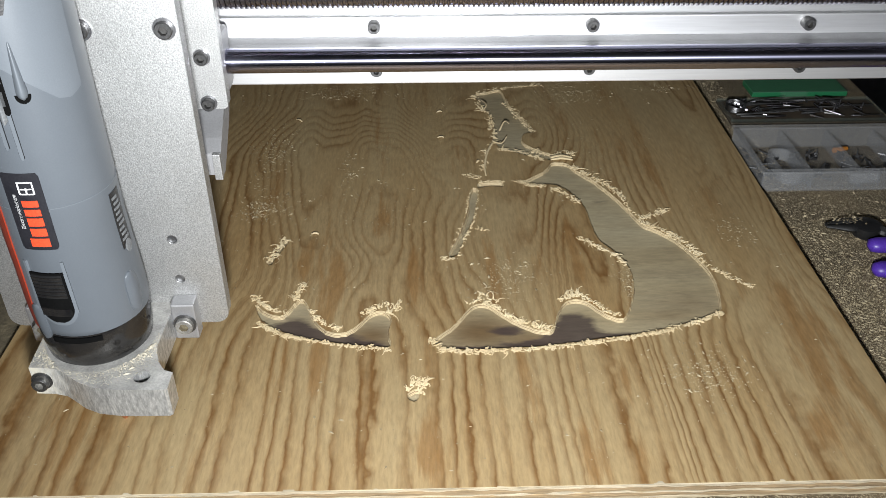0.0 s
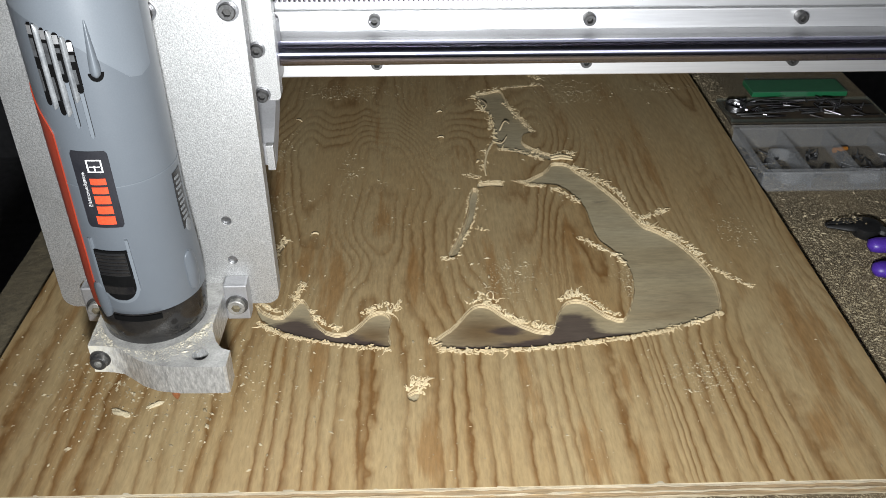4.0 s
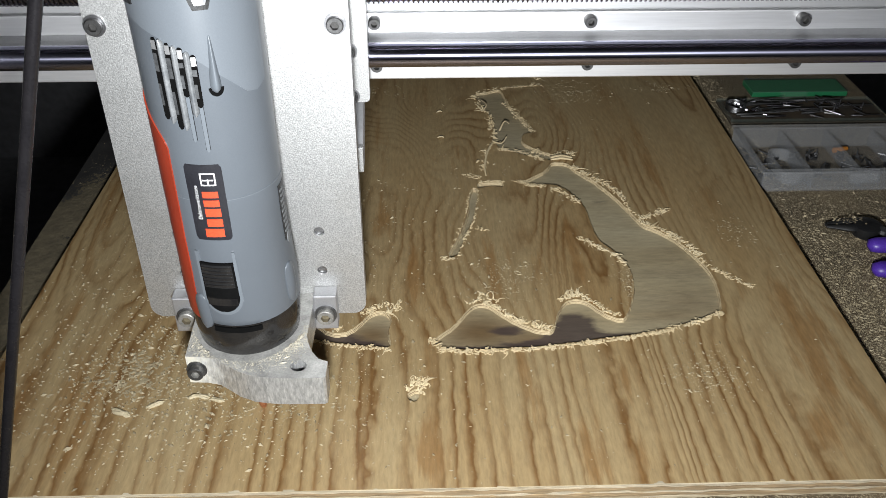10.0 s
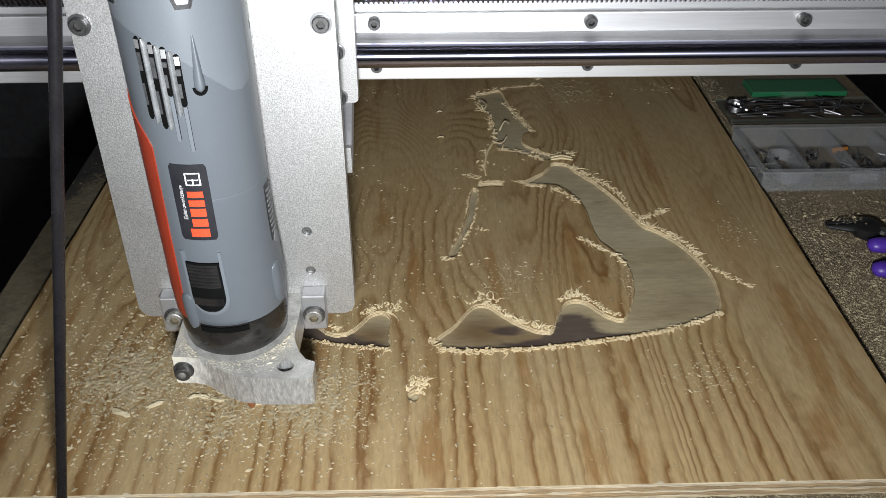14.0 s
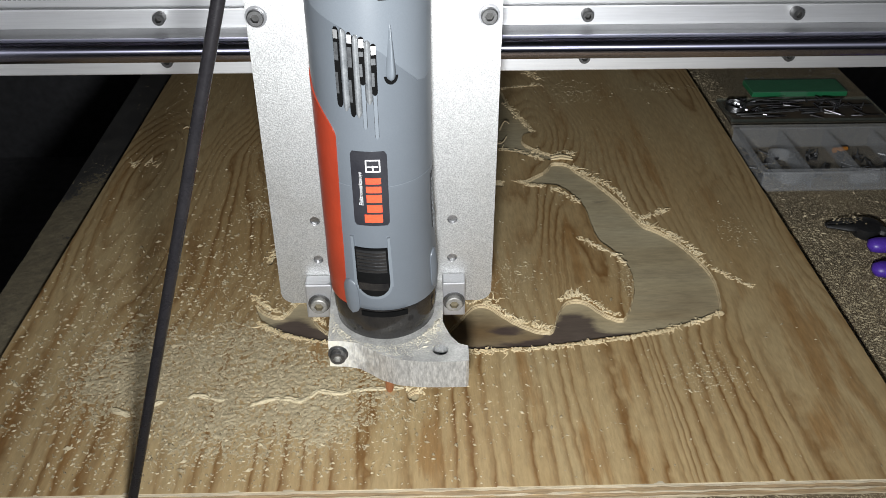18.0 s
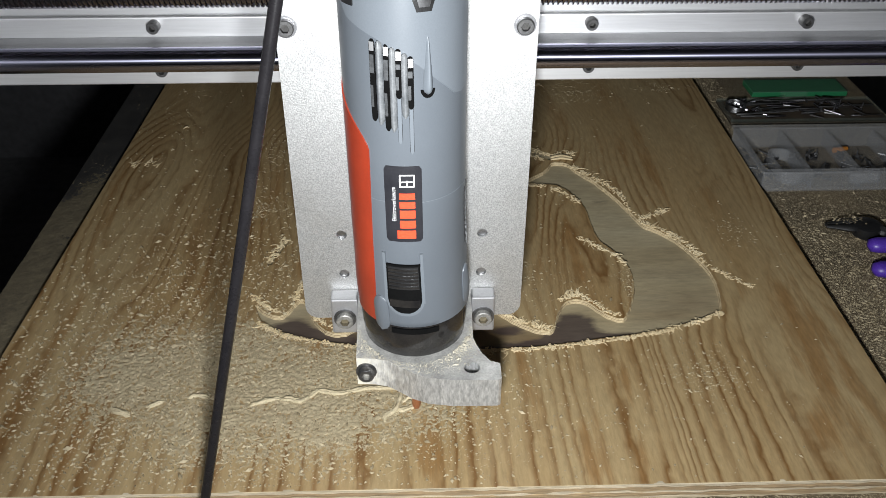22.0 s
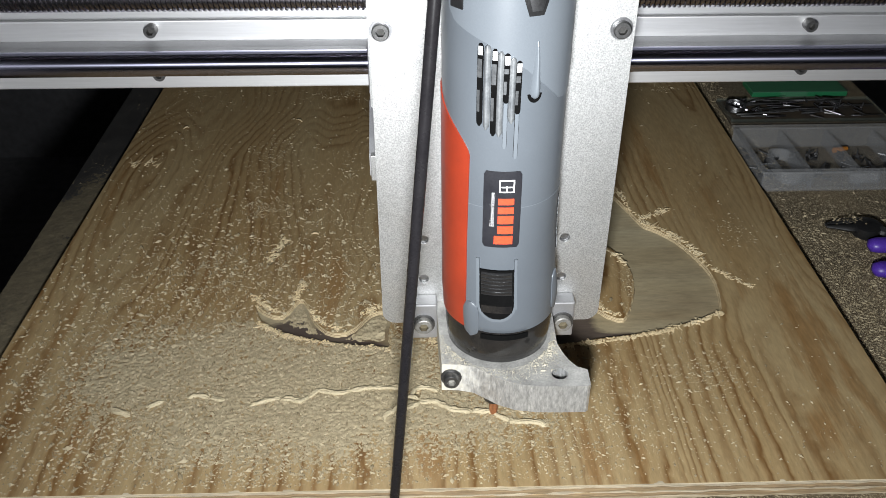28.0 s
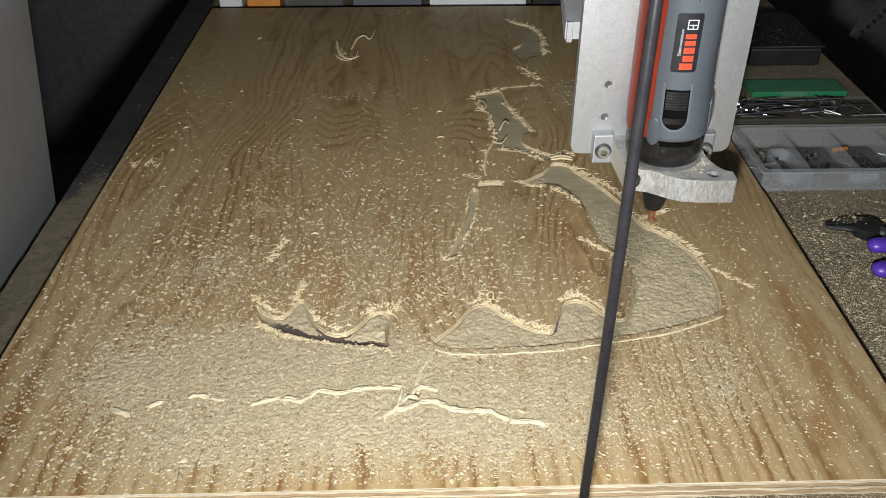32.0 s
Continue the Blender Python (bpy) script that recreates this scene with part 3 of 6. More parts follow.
HEAD = [(0.1281, 1.2109), (0.1438, 1.1965), (0.1600, 1.1824), (0.1713, 1.1510), (0.1681, 1.1130), (0.1658, 1.0770), (0.1472, 1.0639), (0.1372, 1.0527), (0.1280, 1.0937), (0.1414, 1.1137), (0.1444, 1.1561)]
NOTCH = [(-0.1309, 0.6100), (-0.1283, 0.6201), (-0.1241, 0.6330), (-0.1193, 0.6472), (-0.1154, 0.6434), (-0.1197, 0.6294), (-0.1241, 0.6174), (-0.1267, 0.6074)]
KNOT = [(-0.0095, 0.4478), (-0.0039, 0.4528), (-0.0007, 0.4515), (-0.0015, 0.4436), (-0.0055, 0.4392), (-0.0087, 0.4416)]
BAR = [(0.0593, 0.7418), (0.0718, 0.7437), (0.0840, 0.7423), (0.0828, 0.7346), (0.0712, 0.7360), (0.0593, 0.7330)]


def ragged(p):
    """A point of a cut edge, shifted a little as the torn veneer is."""
    q = [0.0006 * noise.noise((p.x * 330, p.y * 330, s)) + 0.0004 * noise.noise((p.x * 900, p.y * 900, s + 3)) for s in (0.5, 7.5)]
    return p.x + q[0], p.y + q[1]


LOOPS = [ccw([ragged(p) for p in smooth_line(lp, 0.0022, True)]) for lp in (SAIL + WAVES[1:], HULL, STROKE, SHOULDER, HEAD, NOTCH, KNOT, BAR)]
DEPTHS = [DEPTH, DEPTH, 0.0046, 0.003, 0.003, 0.004, 0.004, 0.003]
STEPS = [0.0009, 0.0010, 0.0010, 0.0010, 0.0010, 0.001, 0.001, 0.001]

plywood_sheet = thing("plywood_sheet", "tan fir plywood sheet with carved recesses and wavy brown grain", "plywood")


def sheet_body():
    bm = bmesh.new()
    rv, keep = triangles(SHEET, LOOPS)
    tops = [bm.verts.new((p.x, p.y, 0)) for p in rv]
    for f in keep:
        bm.faces.new([tops[i] for i in f])
    for lp, d, s in zip(LOOPS, DEPTHS, STEPS):
        # stepped, slightly sloping sides down to a flat floor
        rows = [(lp, 0.0), (inset(lp, s * 0.25), -d * 0.42), (inset(lp, s * 0.65), -d * 0.46), (inset(lp, s), -d)]
        rings = [[bm.verts.new((x, y, z)) for x, y in r] for r, z in rows]
        for a, b in zip(rings, rings[1:]):
            for i in range(len(lp)):
                f = bm.faces.new((a[i], a[(i + 1) % len(lp)], b[(i + 1) % len(lp)], b[i]))
                f.material_index = 1
        fv, fk = triangles(rows[-1][0], [])
        floor = [bm.verts.new((p.x, p.y, -d)) for p in fv]
        for f in fk:
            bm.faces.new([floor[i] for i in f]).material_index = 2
    low = [bm.verts.new((x, y, TZ + 0.0002)) for x, y in SHEET]
    top = [bm.verts.new((x, y, 0)) for x, y in SHEET]
    for i in range(4):
        bm.faces.new((top[i], top[(i + 1) % 4], low[(i + 1) % 4], low[i])).material_index = 1
    bm.faces.new(low[::-1]).material_index = 1
    bmesh.ops.remove_doubles(bm, verts=bm.verts[:], dist=1e-6)
    return bm


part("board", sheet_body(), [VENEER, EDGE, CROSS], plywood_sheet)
# ragged plies along the front edge
random.seed(21)
for k in range(5):
    z1 = -0.0026 * k - 0.0001
    bm = bmesh.new()
    n = 150
    grid = []
    for i in range(n + 1):
        x = -0.3130 + 0.6450 * i / n
        y = 0.3640 - 0.0022 * i / n - 0.0006 - 0.0011 * noise.noise((x * 60, k * 7.1, 0)) - 0.0006 * random.random() - (0.0008 if k % 2 else 0)
        dz = 0.0004 * noise.noise((x * 90, k * 3.3, 5))
        grid.append([bm.verts.new(p) for p in ((x, 0.3665, z1), (x, y, z1 + dz), (x, y + 0.0003, z1 - 0.0022 + dz), (x, 0.3665, z1 - 0.0022))])
    for a, b in zip(grid, grid[1:]):
        for j in range(3):
            bm.faces.new((a[j], b[j], b[j + 1], a[j + 1]))
    part("ply", bm, [PLY if k % 2 == 0 else PLY_DARK], plywood_sheet, "ragged pale ply edge")


# ---- torn wood fibres along the cuts ----
def fibres(name, line, per_m, length, spread, seed, out=(0, 1), lift=0.6, label="", z=0.0, radius=0.00070):
    """Curled fibres that stand along a line on the sheet."""
    random.seed(seed)
    pts = smooth_line(line, 0.0015)
    bm = bmesh.new()
    total = sum((b - a).length for a, b in zip(pts, pts[1:]))
    for _ in range(max(3, int(total * per_m * 0.75))):
        p = random.choice(pts) + Vector((random.gauss(0, spread), random.gauss(0, spread), z))
        n = length * random.uniform(0.30, 1.05) * (1.7 if random.random() < 0.08 else 1)
        a = math.atan2(out[1], out[0]) + random.gauss(0, 0.6)
        turn, rise = random.gauss(0, 2.0), abs(random.gauss(0.35, 0.40)) * lift
        chain, q = [p], p.copy()
        for k in range(5):
            q = q + Vector((math.cos(a) * math.cos(rise), math.sin(a) * math.cos(rise), math.sin(rise))) * n / 5
            a += turn / 4
            rise -= random.uniform(0.0, 0.5)
            q.z = max(q.z, z + 0.0003)
            chain.append(q.copy())
        tube(chain, radius * random.uniform(0.55, 1.5), 5, bm, True, 0.6)
    return tagged(part(name, bm, [FUZZ]), label or "pale torn wood fibres standing along a cut edge", "wood fibres", "", "stuff")


fibres("wood_fibres", [(0.0509, 0.5505), (0.0595, 0.5437), (0.0698, 0.5326), (0.0801, 0.5238), (0.0905, 0.5180), (0.0999, 0.5164)], 2400, 0.0075, 0.0012, 1, (0.5, 0.9))
fibres("wood_fibres", [(0.0394, 0.5479), (0.0466, 0.5536), (0.0527, 0.5564)], 1500, 0.006, 0.0014, 2, (0.0, 1.0))
fibres("wood_fibres", [(0.0519, 0.5640), (0.0548, 0.5594), (0.0624, 0.5509)], 900, 0.010, 0.001, 3, (-0.4, 0.9))
fibres("wood_fibres", [(0.1139, 0.5517), (0.1230, 0.5575), (0.1320, 0.5557), (0.1405, 0.5465), (0.1491, 0.5360), (0.1583, 0.5301)], 2000, 0.0062, 0.0012, 4, (0.2, 1.0))
fibres("wood_fibres", [(0.1189, 0.5606), (0.1256, 0.5589), (0.1318, 0.5602)], 1100, 0.013, 0.001, 5, (0.0, 1.0))
fibres("wood_fibres", [(0.1459, 0.6398), (0.1547, 0.6323), (0.1631, 0.6232), (0.1733, 0.6116), (0.1774, 0.6005)], 1700, 0.007, 0.0013, 6, (-0.8, 0.5))
fibres("wood_fibres", [(0.1015, 0.7425), (0.1150, 0.7355), (0.1303, 0.7311), (0.1448, 0.7166), (0.1534, 0.7017)], 1500, 0.009, 0.0016, 7, (-0.4, 0.9))
fibres("wood_fibres", [(0.1561, 0.7725), (0.1682, 0.7581), (0.1807, 0.7419), (0.1907, 0.7261), (0.1959, 0.7110)], 1900, 0.0095, 0.0015, 8, (0.7, 0.7))
fibres("wood_fibres", [(0.1944, 0.7089), (0.1993, 0.6882), (0.2054, 0.6672)], 1000, 0.007, 0.001, 9, (0.5, 0.9))
fibres("wood_fibres", [(0.2069, 0.6740), (0.2157, 0.6777), (0.2251, 0.6834), (0.2324, 0.6852)], 1500, 0.010, 0.002, 10, (0.6, 0.8))
fibres("wood_fibres", [(0.2074, 0.6643), (0.2181, 0.6545), (0.2280, 0.6421), (0.2367, 0.6265), (0.2418, 0.6140)], 1900, 0.0085, 0.0014, 11, (0.8, 0.5))
fibres("wood_fibres", [(0.2418, 0.6140), (0.2464, 0.5952), (0.2565, 0.5834), (0.2673, 0.5719), (0.2738, 0.5655)], 1300, 0.007, 0.0012, 12, (0.9, 0.3))
fibres("wood_fibres", [(0.0865, 0.8112), (0.1018, 0.8083), (0.1157, 0.7991), (0.1279, 0.7877)], 1700, 0.008, 0.0015, 13, (0.5, 0.9))
fibres("wood_fibres", [(0.1197, 0.8078), (0.1336, 0.7999), (0.1481, 0.7970), (0.1636, 0.8016)], 1600, 0.009, 0.0018, 14, (0.4, 0.9))
fibres("wood_fibres", [(0.0699, 0.9453), (0.0733, 0.9171), (0.0834, 0.8945), (0.0831, 0.8589), (0.0847, 0.8319), (0.0730, 0.8065), (0.0681, 0.7702)], 900, 0.009, 0.0016, 15, (-0.5, 0.6))
fibres("wood_fibres", [(0.0993, 0.9288), (0.1081, 0.9042), (0.1164, 0.8777), (0.1250, 0.8537)], 1200, 0.009, 0.0016, 16, (0.8, 0.5))
fibres("wood_fibres", [(0.0705, 0.9549), (0.0901, 0.9641), (0.1111, 0.9702), (0.1358, 0.9763), (0.1461, 0.9760)], 1000, 0.008, 0.0015, 17, (0.8, 0.4))
fibres("wood_fibres", [(0.0468, 0.7603), (0.0540, 0.7555), (0.0624, 0.7541)], 1300, 0.008, 0.0015, 18, (-0.6, 0.6))
fibres("wood_fibres", [(0.0594, 0.7441), (0.0719, 0.7460), (0.0847, 0.7434)], 1500, 0.006, 0.0006, 19, (1.0, 0.1), 0.3)
fibres("wood_fibres", [(0.0507, 0.7278), (0.0453, 0.6904), (0.0398, 0.6651), (0.0325, 0.6411), (0.0273, 0.6235)], 420, 0.0032, 0.0005, 61, (-0.6, 0.6), 0.5)
fibres("wood_fibres", [(0.0584, 0.7276), (0.0556, 0.7023), (0.0515, 0.6783), (0.0456, 0.6574), (0.0394, 0.6373), (0.0335, 0.6181)], 480, 0.0034, 0.0005, 62, (0.8, 0.2), 0.5)
fibres("wood_fibres", [(0.0196, 0.6159), (0.0259, 0.6132), (0.0314, 0.6147)], 2200, 0.006, 0.0013, 20, (-0.3, -0.6))
fibres("wood_fibres", [(0.0396, 0.6418), (0.0444, 0.6555), (0.0508, 0.6591), (0.0608, 0.6551)], 700, 0.008, 0.0006, 21, (0.6, 0.5))
fibres("wood_fibres", [(-0.1304, 0.6133), (-0.1256, 0.6295), (-0.1201, 0.6454)], 1900, 0.010, 0.002, 22, (0.5, 0.8))
fibres("wood_fibres", [(-0.1344, 0.5617), (-0.1278, 0.5541), (-0.1212, 0.5488)], 2200, 0.006, 0.002, 23, (-0.3, 0.8))
fibres("wood_fibres", [(-0.1235, 0.5489), (-0.1161, 0.5436), (-0.1093, 0.5434)], 2000, 0.006, 0.0012, 24, (-0.2, 1.0))
fibres("wood_fibres", [(-0.1020, 0.5578), (-0.0983, 0.5668), (-0.0968, 0.5783)], 2000, 0.010, 0.0015, 25, (0.1, 1.0))
fibres("wood_fibres", [(-0.0869, 0.5428), (-0.0815, 0.5327), (-0.0720, 0.5240), (-0.0621, 0.5196)], 1900, 0.006, 0.0012, 26, (0.3, 1.0))
fibres("wood_fibres", [(-0.0441, 0.5394), (-0.0376, 0.5442), (-0.0296, 0.5477), (-0.0196, 0.5459)], 2300, 0.008, 0.0016, 27, (0.1, 1.0))
fibres("wood_fibres", [(-0.0249, 0.5388), (-0.0196, 0.5459), (-0.0161, 0.5554)], 1400, 0.010, 0.0012, 28, (0.7, 0.7))
fibres("wood_fibres", [(0.1293, 1.2062), (0.1441, 1.1919), (0.1610, 1.1778), (0.1707, 1.1467), (0.1698, 1.1089), (0.1673, 1.0769)], 1200, 0.009, 0.0022, 29, (0.9, 0.3))
fibres("wood_fibres", [(0.1282, 1.0362), (0.1369, 1.0178), (0.1486, 0.9964)], 1100, 0.009, 0.0028, 30, (0.8, 0.4))
for line, r in (([(-0.1055, 1.1199, 0.004), (-0.1014, 1.0916, 0.002), (-0.0909, 1.0661, 0.0015), (-0.0792, 1.0658, 0.002), (-0.0758, 1.0851, 0.004)], 0.0020), ([(-0.0850, 1.0990, 0.001), (-0.0795, 1.1296, 0.003), (-0.0700, 1.1399, 0.004), (-0.0619, 1.1292, 0.003), (-0.0558, 1.1524, 0.006)], 0.0014), ([(-0.1050, 1.0800, 0.001), (-0.0960, 1.0610, 0.002), (-0.0860, 1.0570, 0.001)], 0.0016)):
    tagged(part("wood_curl", tube(smooth_line(line, 0.003), r, 7, None, lambda u: 0.35 + 0.9 * math.sin(math.pi * min(1, u + 0.12)), 0.7), [FUZZ], smooth=70), "pale curled wood shaving lying on the sheet", "shaving")
fibres("wood_fibres", [(-0.1040, 1.1050), (-0.0980, 1.0780), (-0.0850, 1.0640), (-0.0770, 1.0760)], 900, 0.012, 0.0014, 31, (0.3, 0.9), label="torn fibres round a curled shaving on the sheet")
for line, r in (([(0.0853, 0.8320, 0.001), (0.0774, 0.8166, 0.003), (0.0708, 0.7917, 0.003), (0.0681, 0.7702, 0.002), (0.0682, 0.7563, 0.001)], 0.0012), ([(0.0905, 0.8560, 0.001), (0.0965, 0.8690, 0.005), (0.1010, 0.8620, 0.006)], 0.0010), ([(0.0840, 0.8330, 0.001), (0.0800, 0.8250, 0.004), (0.0890, 0.8210, 0.003), (0.0960, 0.8340, 0.004)], 0.0011), ([(0.0760, 0.9340, 0.001), (0.0800, 0.9150, 0.004), (0.0740, 0.9010, 0.002)], 0.0011)):
    tagged(part("wood_thread", tube(smooth_line(line, 0.0025), r, 6, None, lambda u: 1.1 - 0.5 * u, 0.7), [FUZZ], smooth=70), "long thin curled thread of torn wood", "wood thread")
for y0, r in ((0.7925, 0.0026), (0.7880, 0.0020)):
    strip = tube(smooth_line([(0.1376, y0 - 0.001, 0.0012), (0.1492, y0 + 0.0012, 0.0016), (0.1603, y0 - 0.0022, 0.0012)], 0.002), r, 7, None, lambda u: 0.6 + 0.5 * math.sin(math.pi * u), 0.6)
    tagged(part("wood_strip", strip, [FUZZ], smooth=70), "pale torn strip of veneer at the edge of the recess", "veneer strip")
random.seed(140)
for x, y in ((0.0255, 0.9037), (0.0253, 0.8402), (0.0620, 0.7848), (-0.2542, 0.8707), (-0.0933, 0.6538), (-0.1317, 0.8857), (-0.2118, 1.1392)):
    a, n = random.gauss(0.2, 0.5), random.uniform(0.0026, 0.0046)
    d = Vector((math.cos(a), math.sin(a), 0)) * n
    p = Vector((x, y, 0.0009))
    tagged(part("wood_chip", tube([p - d, p - d * 0.3 + Vector((0, 0.0008, 0.0007)), p + d * 0.4 + Vector((0, 0.0006, 0.0009)), p + d], 0.0012, 6, None, lambda u: 0.35 + 0.8 * math.sin(math.pi * (0.1 + 0.8 * u)), 0.7), [FUZZ], smooth=60), "small pale wood chip lying on the sheet", "wood chip", "wood chips on the sheet")
fibres("wood_fibres", [(-0.2927, 0.7870), (-0.2847, 0.7916), (-0.2714, 0.7888)], 1200, 0.012, 0.003, 33, (0.5, 0.8), label="small tuft of splinters on the sheet")
fibres("wood_fibres", [(-0.1277, 0.5312), (-0.1164, 0.5226), (-0.1036, 0.5141)], 3000, 0.0055, 0.0013, 34, (0.0, -1.0))
fibres("wood_fibres", [(-0.1036, 0.5141), (-0.0881, 0.5096), (-0.0705, 0.5045), (-0.0531, 0.5007), (-0.0381, 0.4984), (-0.0232, 0.4960)], 3000, 0.0045, 0.0011, 35, (0.0, -1.0))
knot_fuzz = fibres("wood_fibres", [(-0.0103, 0.4518), (-0.0055, 0.4575), (0.0010, 0.4596), (-0.0003, 0.4486)], 2300, 0.008, 0.0018, 36, (0.2, 0.9))
# the fibres on the long lower edge, which the cutter shears off bay by bay
LIP = [(0.0077, 0.5069), (0.0172, 0.4948), (0.0447, 0.4921), (0.0724, 0.4926), (0.1005, 0.4950), (0.1293, 0.5001), (0.1584, 0.5046), (0.1885, 0.5118), (0.2154, 0.5214), (0.2394, 0.5327)]
lip_fuzz = [fibres("wood_fibres", [LIP[i], LIP[i + 1]], 3000, 0.0055, 0.0012, 40 + i, (0.0, -0.9)) for i in range(len(LIP) - 1)]
side_fuzz = fibres("wood_fibres", [(0.2036, 0.6663), (0.2065, 0.6605)], 900, 0.005, 0.001, 60, (0.5, 0.7))


# ---- loose grains of sawdust ----
def grains(name, count, place, size, seed, material, label, z=0.0):
    random.seed(seed)
    vs, fs = [], []
    for _ in range(count):
        x, y = place()
        s = size * random.lognormvariate(0, 0.45)
        k, a, tilt = len(vs), random.uniform(0, 6.28), random.uniform(-0.5, 0.5)
        long = random.uniform(0.8, 1.9)
        for dx, dy, dz in ((-long, 0, 0), (long, 0, tilt), (0, -0.6, 0.1), (0, 0.6, 0.1), (0.1, 0, 0.75)):
            vs.append((x + s * (dx * math.cos(a) - dy * math.sin(a)), y + s * (dx * math.sin(a) + dy * math.cos(a)), z + s * max(dz, 0.02)))
        fs += [(k, k + 2, k + 4), (k + 2, k + 1, k + 4), (k + 1, k + 3, k + 4), (k + 3, k, k + 4), (k, k + 3, k + 1, k + 2)]
    me = bpy.data.meshes.new(name)
    me.from_pydata(vs, [], fs)
    me.materials.append(material)
    return tagged(new(name, me), label, "sawdust", "", "stuff")


BOUNDS = [(min(p[0] for p in lp), max(p[0] for p in lp), min(p[1] for p in lp), max(p[1] for p in lp)) for lp in LOOPS]


def clear_of_cuts(x, y):
    return not any(b[0] < x < b[1] and b[2] < y < b[3] and inside(x, y, lp) for b, lp in zip(BOUNDS, LOOPS))


def strewn(x0, x1, y0, y1):
    def place():
        while True:
            x, y = random.uniform(x0, x1), random.uniform(y0, y1)
            if clear_of_cuts(x, y):
                return x, y
    return place


def heap(cx, cy, sx, sy):
    def place():
        while True:
            x, y = random.gauss(cx, sx), random.gauss(cy, sy)
            if clear_of_cuts(x, y):
                return x, y
    return place


grains("sawdust_grains", 1500, strewn(-0.29, 0.32, 0.37, 1.24), 0.0005, 70, GRAIN, "fine sawdust grains strewn over the plywood")
for k, (cx, cy, sx, sy, n) in enumerate(((-0.093, 0.961, 0.034, 0.013, 484), (0.080, 0.589, 0.011, 0.015, 242), (0.207, 0.460, 0.018, 0.013, 440), (-0.037, 1.236, 0.025, 0.015, 264), (0.184, 0.954, 0.024, 0.020, 440), (-0.148, 0.812, 0.012, 0.032, 352), (-0.149, 0.695, 0.011, 0.010, 264), (0.296, 0.967, 0.021, 0.008, 198), (-0.069, 0.774, 0.006, 0.024, 110), (-0.266, 0.926, 0.026, 0.064, 440), (0.060, 0.578, 0.014, 0.020, 132), (0.287, 0.649, 0.008, 0.014, 132), (0.178, 0.574, 0.006, 0.020, 132), (-0.140, 0.710, 0.016, 0.021, 176), (-0.049, 0.723, 0.022, 0.045, 132))):
    grains("sawdust_patch", n, heap(cx, cy, sx, sy), 0.00050, 80 + k, GRAIN, "small patch of spilt sawdust on the plywood")
grains("bed_sawdust", 17000, lambda: (0.348 + 0.210 * random.random(), random.triangular(0.36, 0.80, 0.5)), 0.00052, 95, GRAIN, "thick sawdust on the bed beside the sheet", TZ)
grains("bed_sawdust", 1500, lambda: (0.350 + 0.205 * random.random(), random.triangular(0.36, 0.735, 0.66)), 0.00085, 94, GRAIN, "larger flakes of sawdust on the bed beside the sheet", TZ)
grains("bed_sawdust", 1200, lambda: (0.350 + 0.03 * random.random(), random.uniform(0.75, 1.2)), 0.0007, 96, GRAIN, "sawdust on the bed beside the sheet", TZ)
grains("bed_sawdust", 130, lambda: (0.42 + 0.125 * random.random(), random.uniform(1.005, 1.06)), 0.0007, 98, STEEL, "sawdust and swarf on the bed", TZ)
grains("bed_sawdust", 900, lambda: (-0.3510 + 0.036 * random.random(), 0.38 + 0.46 * random.random() ** 1.6), 0.0004, 97, OLD_DUST, "thin sawdust on the edge of the bed", TZ)


# ---- sawdust that builds up while the cutter runs ----
def loop_mask(x, y, loop):
    """Which of many points lie inside a loop."""
    hit, n = np.zeros(x.shape, bool), len(loop)
    for k in range(n):
        (x1, y1), (x2, y2) = loop[k], loop[k - 1]
        if y1 != y2:
            hit ^= ((y1 > y) != (y2 > y)) & (x < (x2 - x1) * (y - y1) / (y2 - y1) + x1)
    return hit


def over_cuts(x, y):
    bad = np.zeros(x.shape, bool)
    for (x0, x1, y0, y1), lp in zip(BOUNDS, LOOPS):
        near = (x > x0) & (x < x1) & (y > y0) & (y < y1)
        if near.any():
            bad[near] |= loop_mask(x[near], y[near], lp)
    return bad


def on_sheet(x, y):
    return (x > -0.3120 + 0.0143 * (y - 0.364)) & (x < 0.3312 + 0.0128 * (y - 0.362)) & (y > 0.3660) & (y < 1.265)


def soft_noise(rng, shape, cell):
    """Random values on a coarse lattice, blended smoothly between."""
    h, w = shape[0] // cell + 3, shape[1] // cell + 3
    g = rng.uniform(-1, 1, (h, w))
    u, v = np.arange(shape[0]) / cell, np.arange(shape[1]) / cell
    i, j = u.astype(int), v.astype(int)
    fu, fv = (u - i)[:, None], (v - j)[None, :]
    fu, fv = fu * fu * (3 - 2 * fu), fv * fv * (3 - 2 * fv)
    return (g[i][:, j] * (1 - fv) + g[i][:, j + 1] * fv) * (1 - fu) + (g[i + 1][:, j] * (1 - fv) + g[i + 1][:, j + 1] * fv) * fu


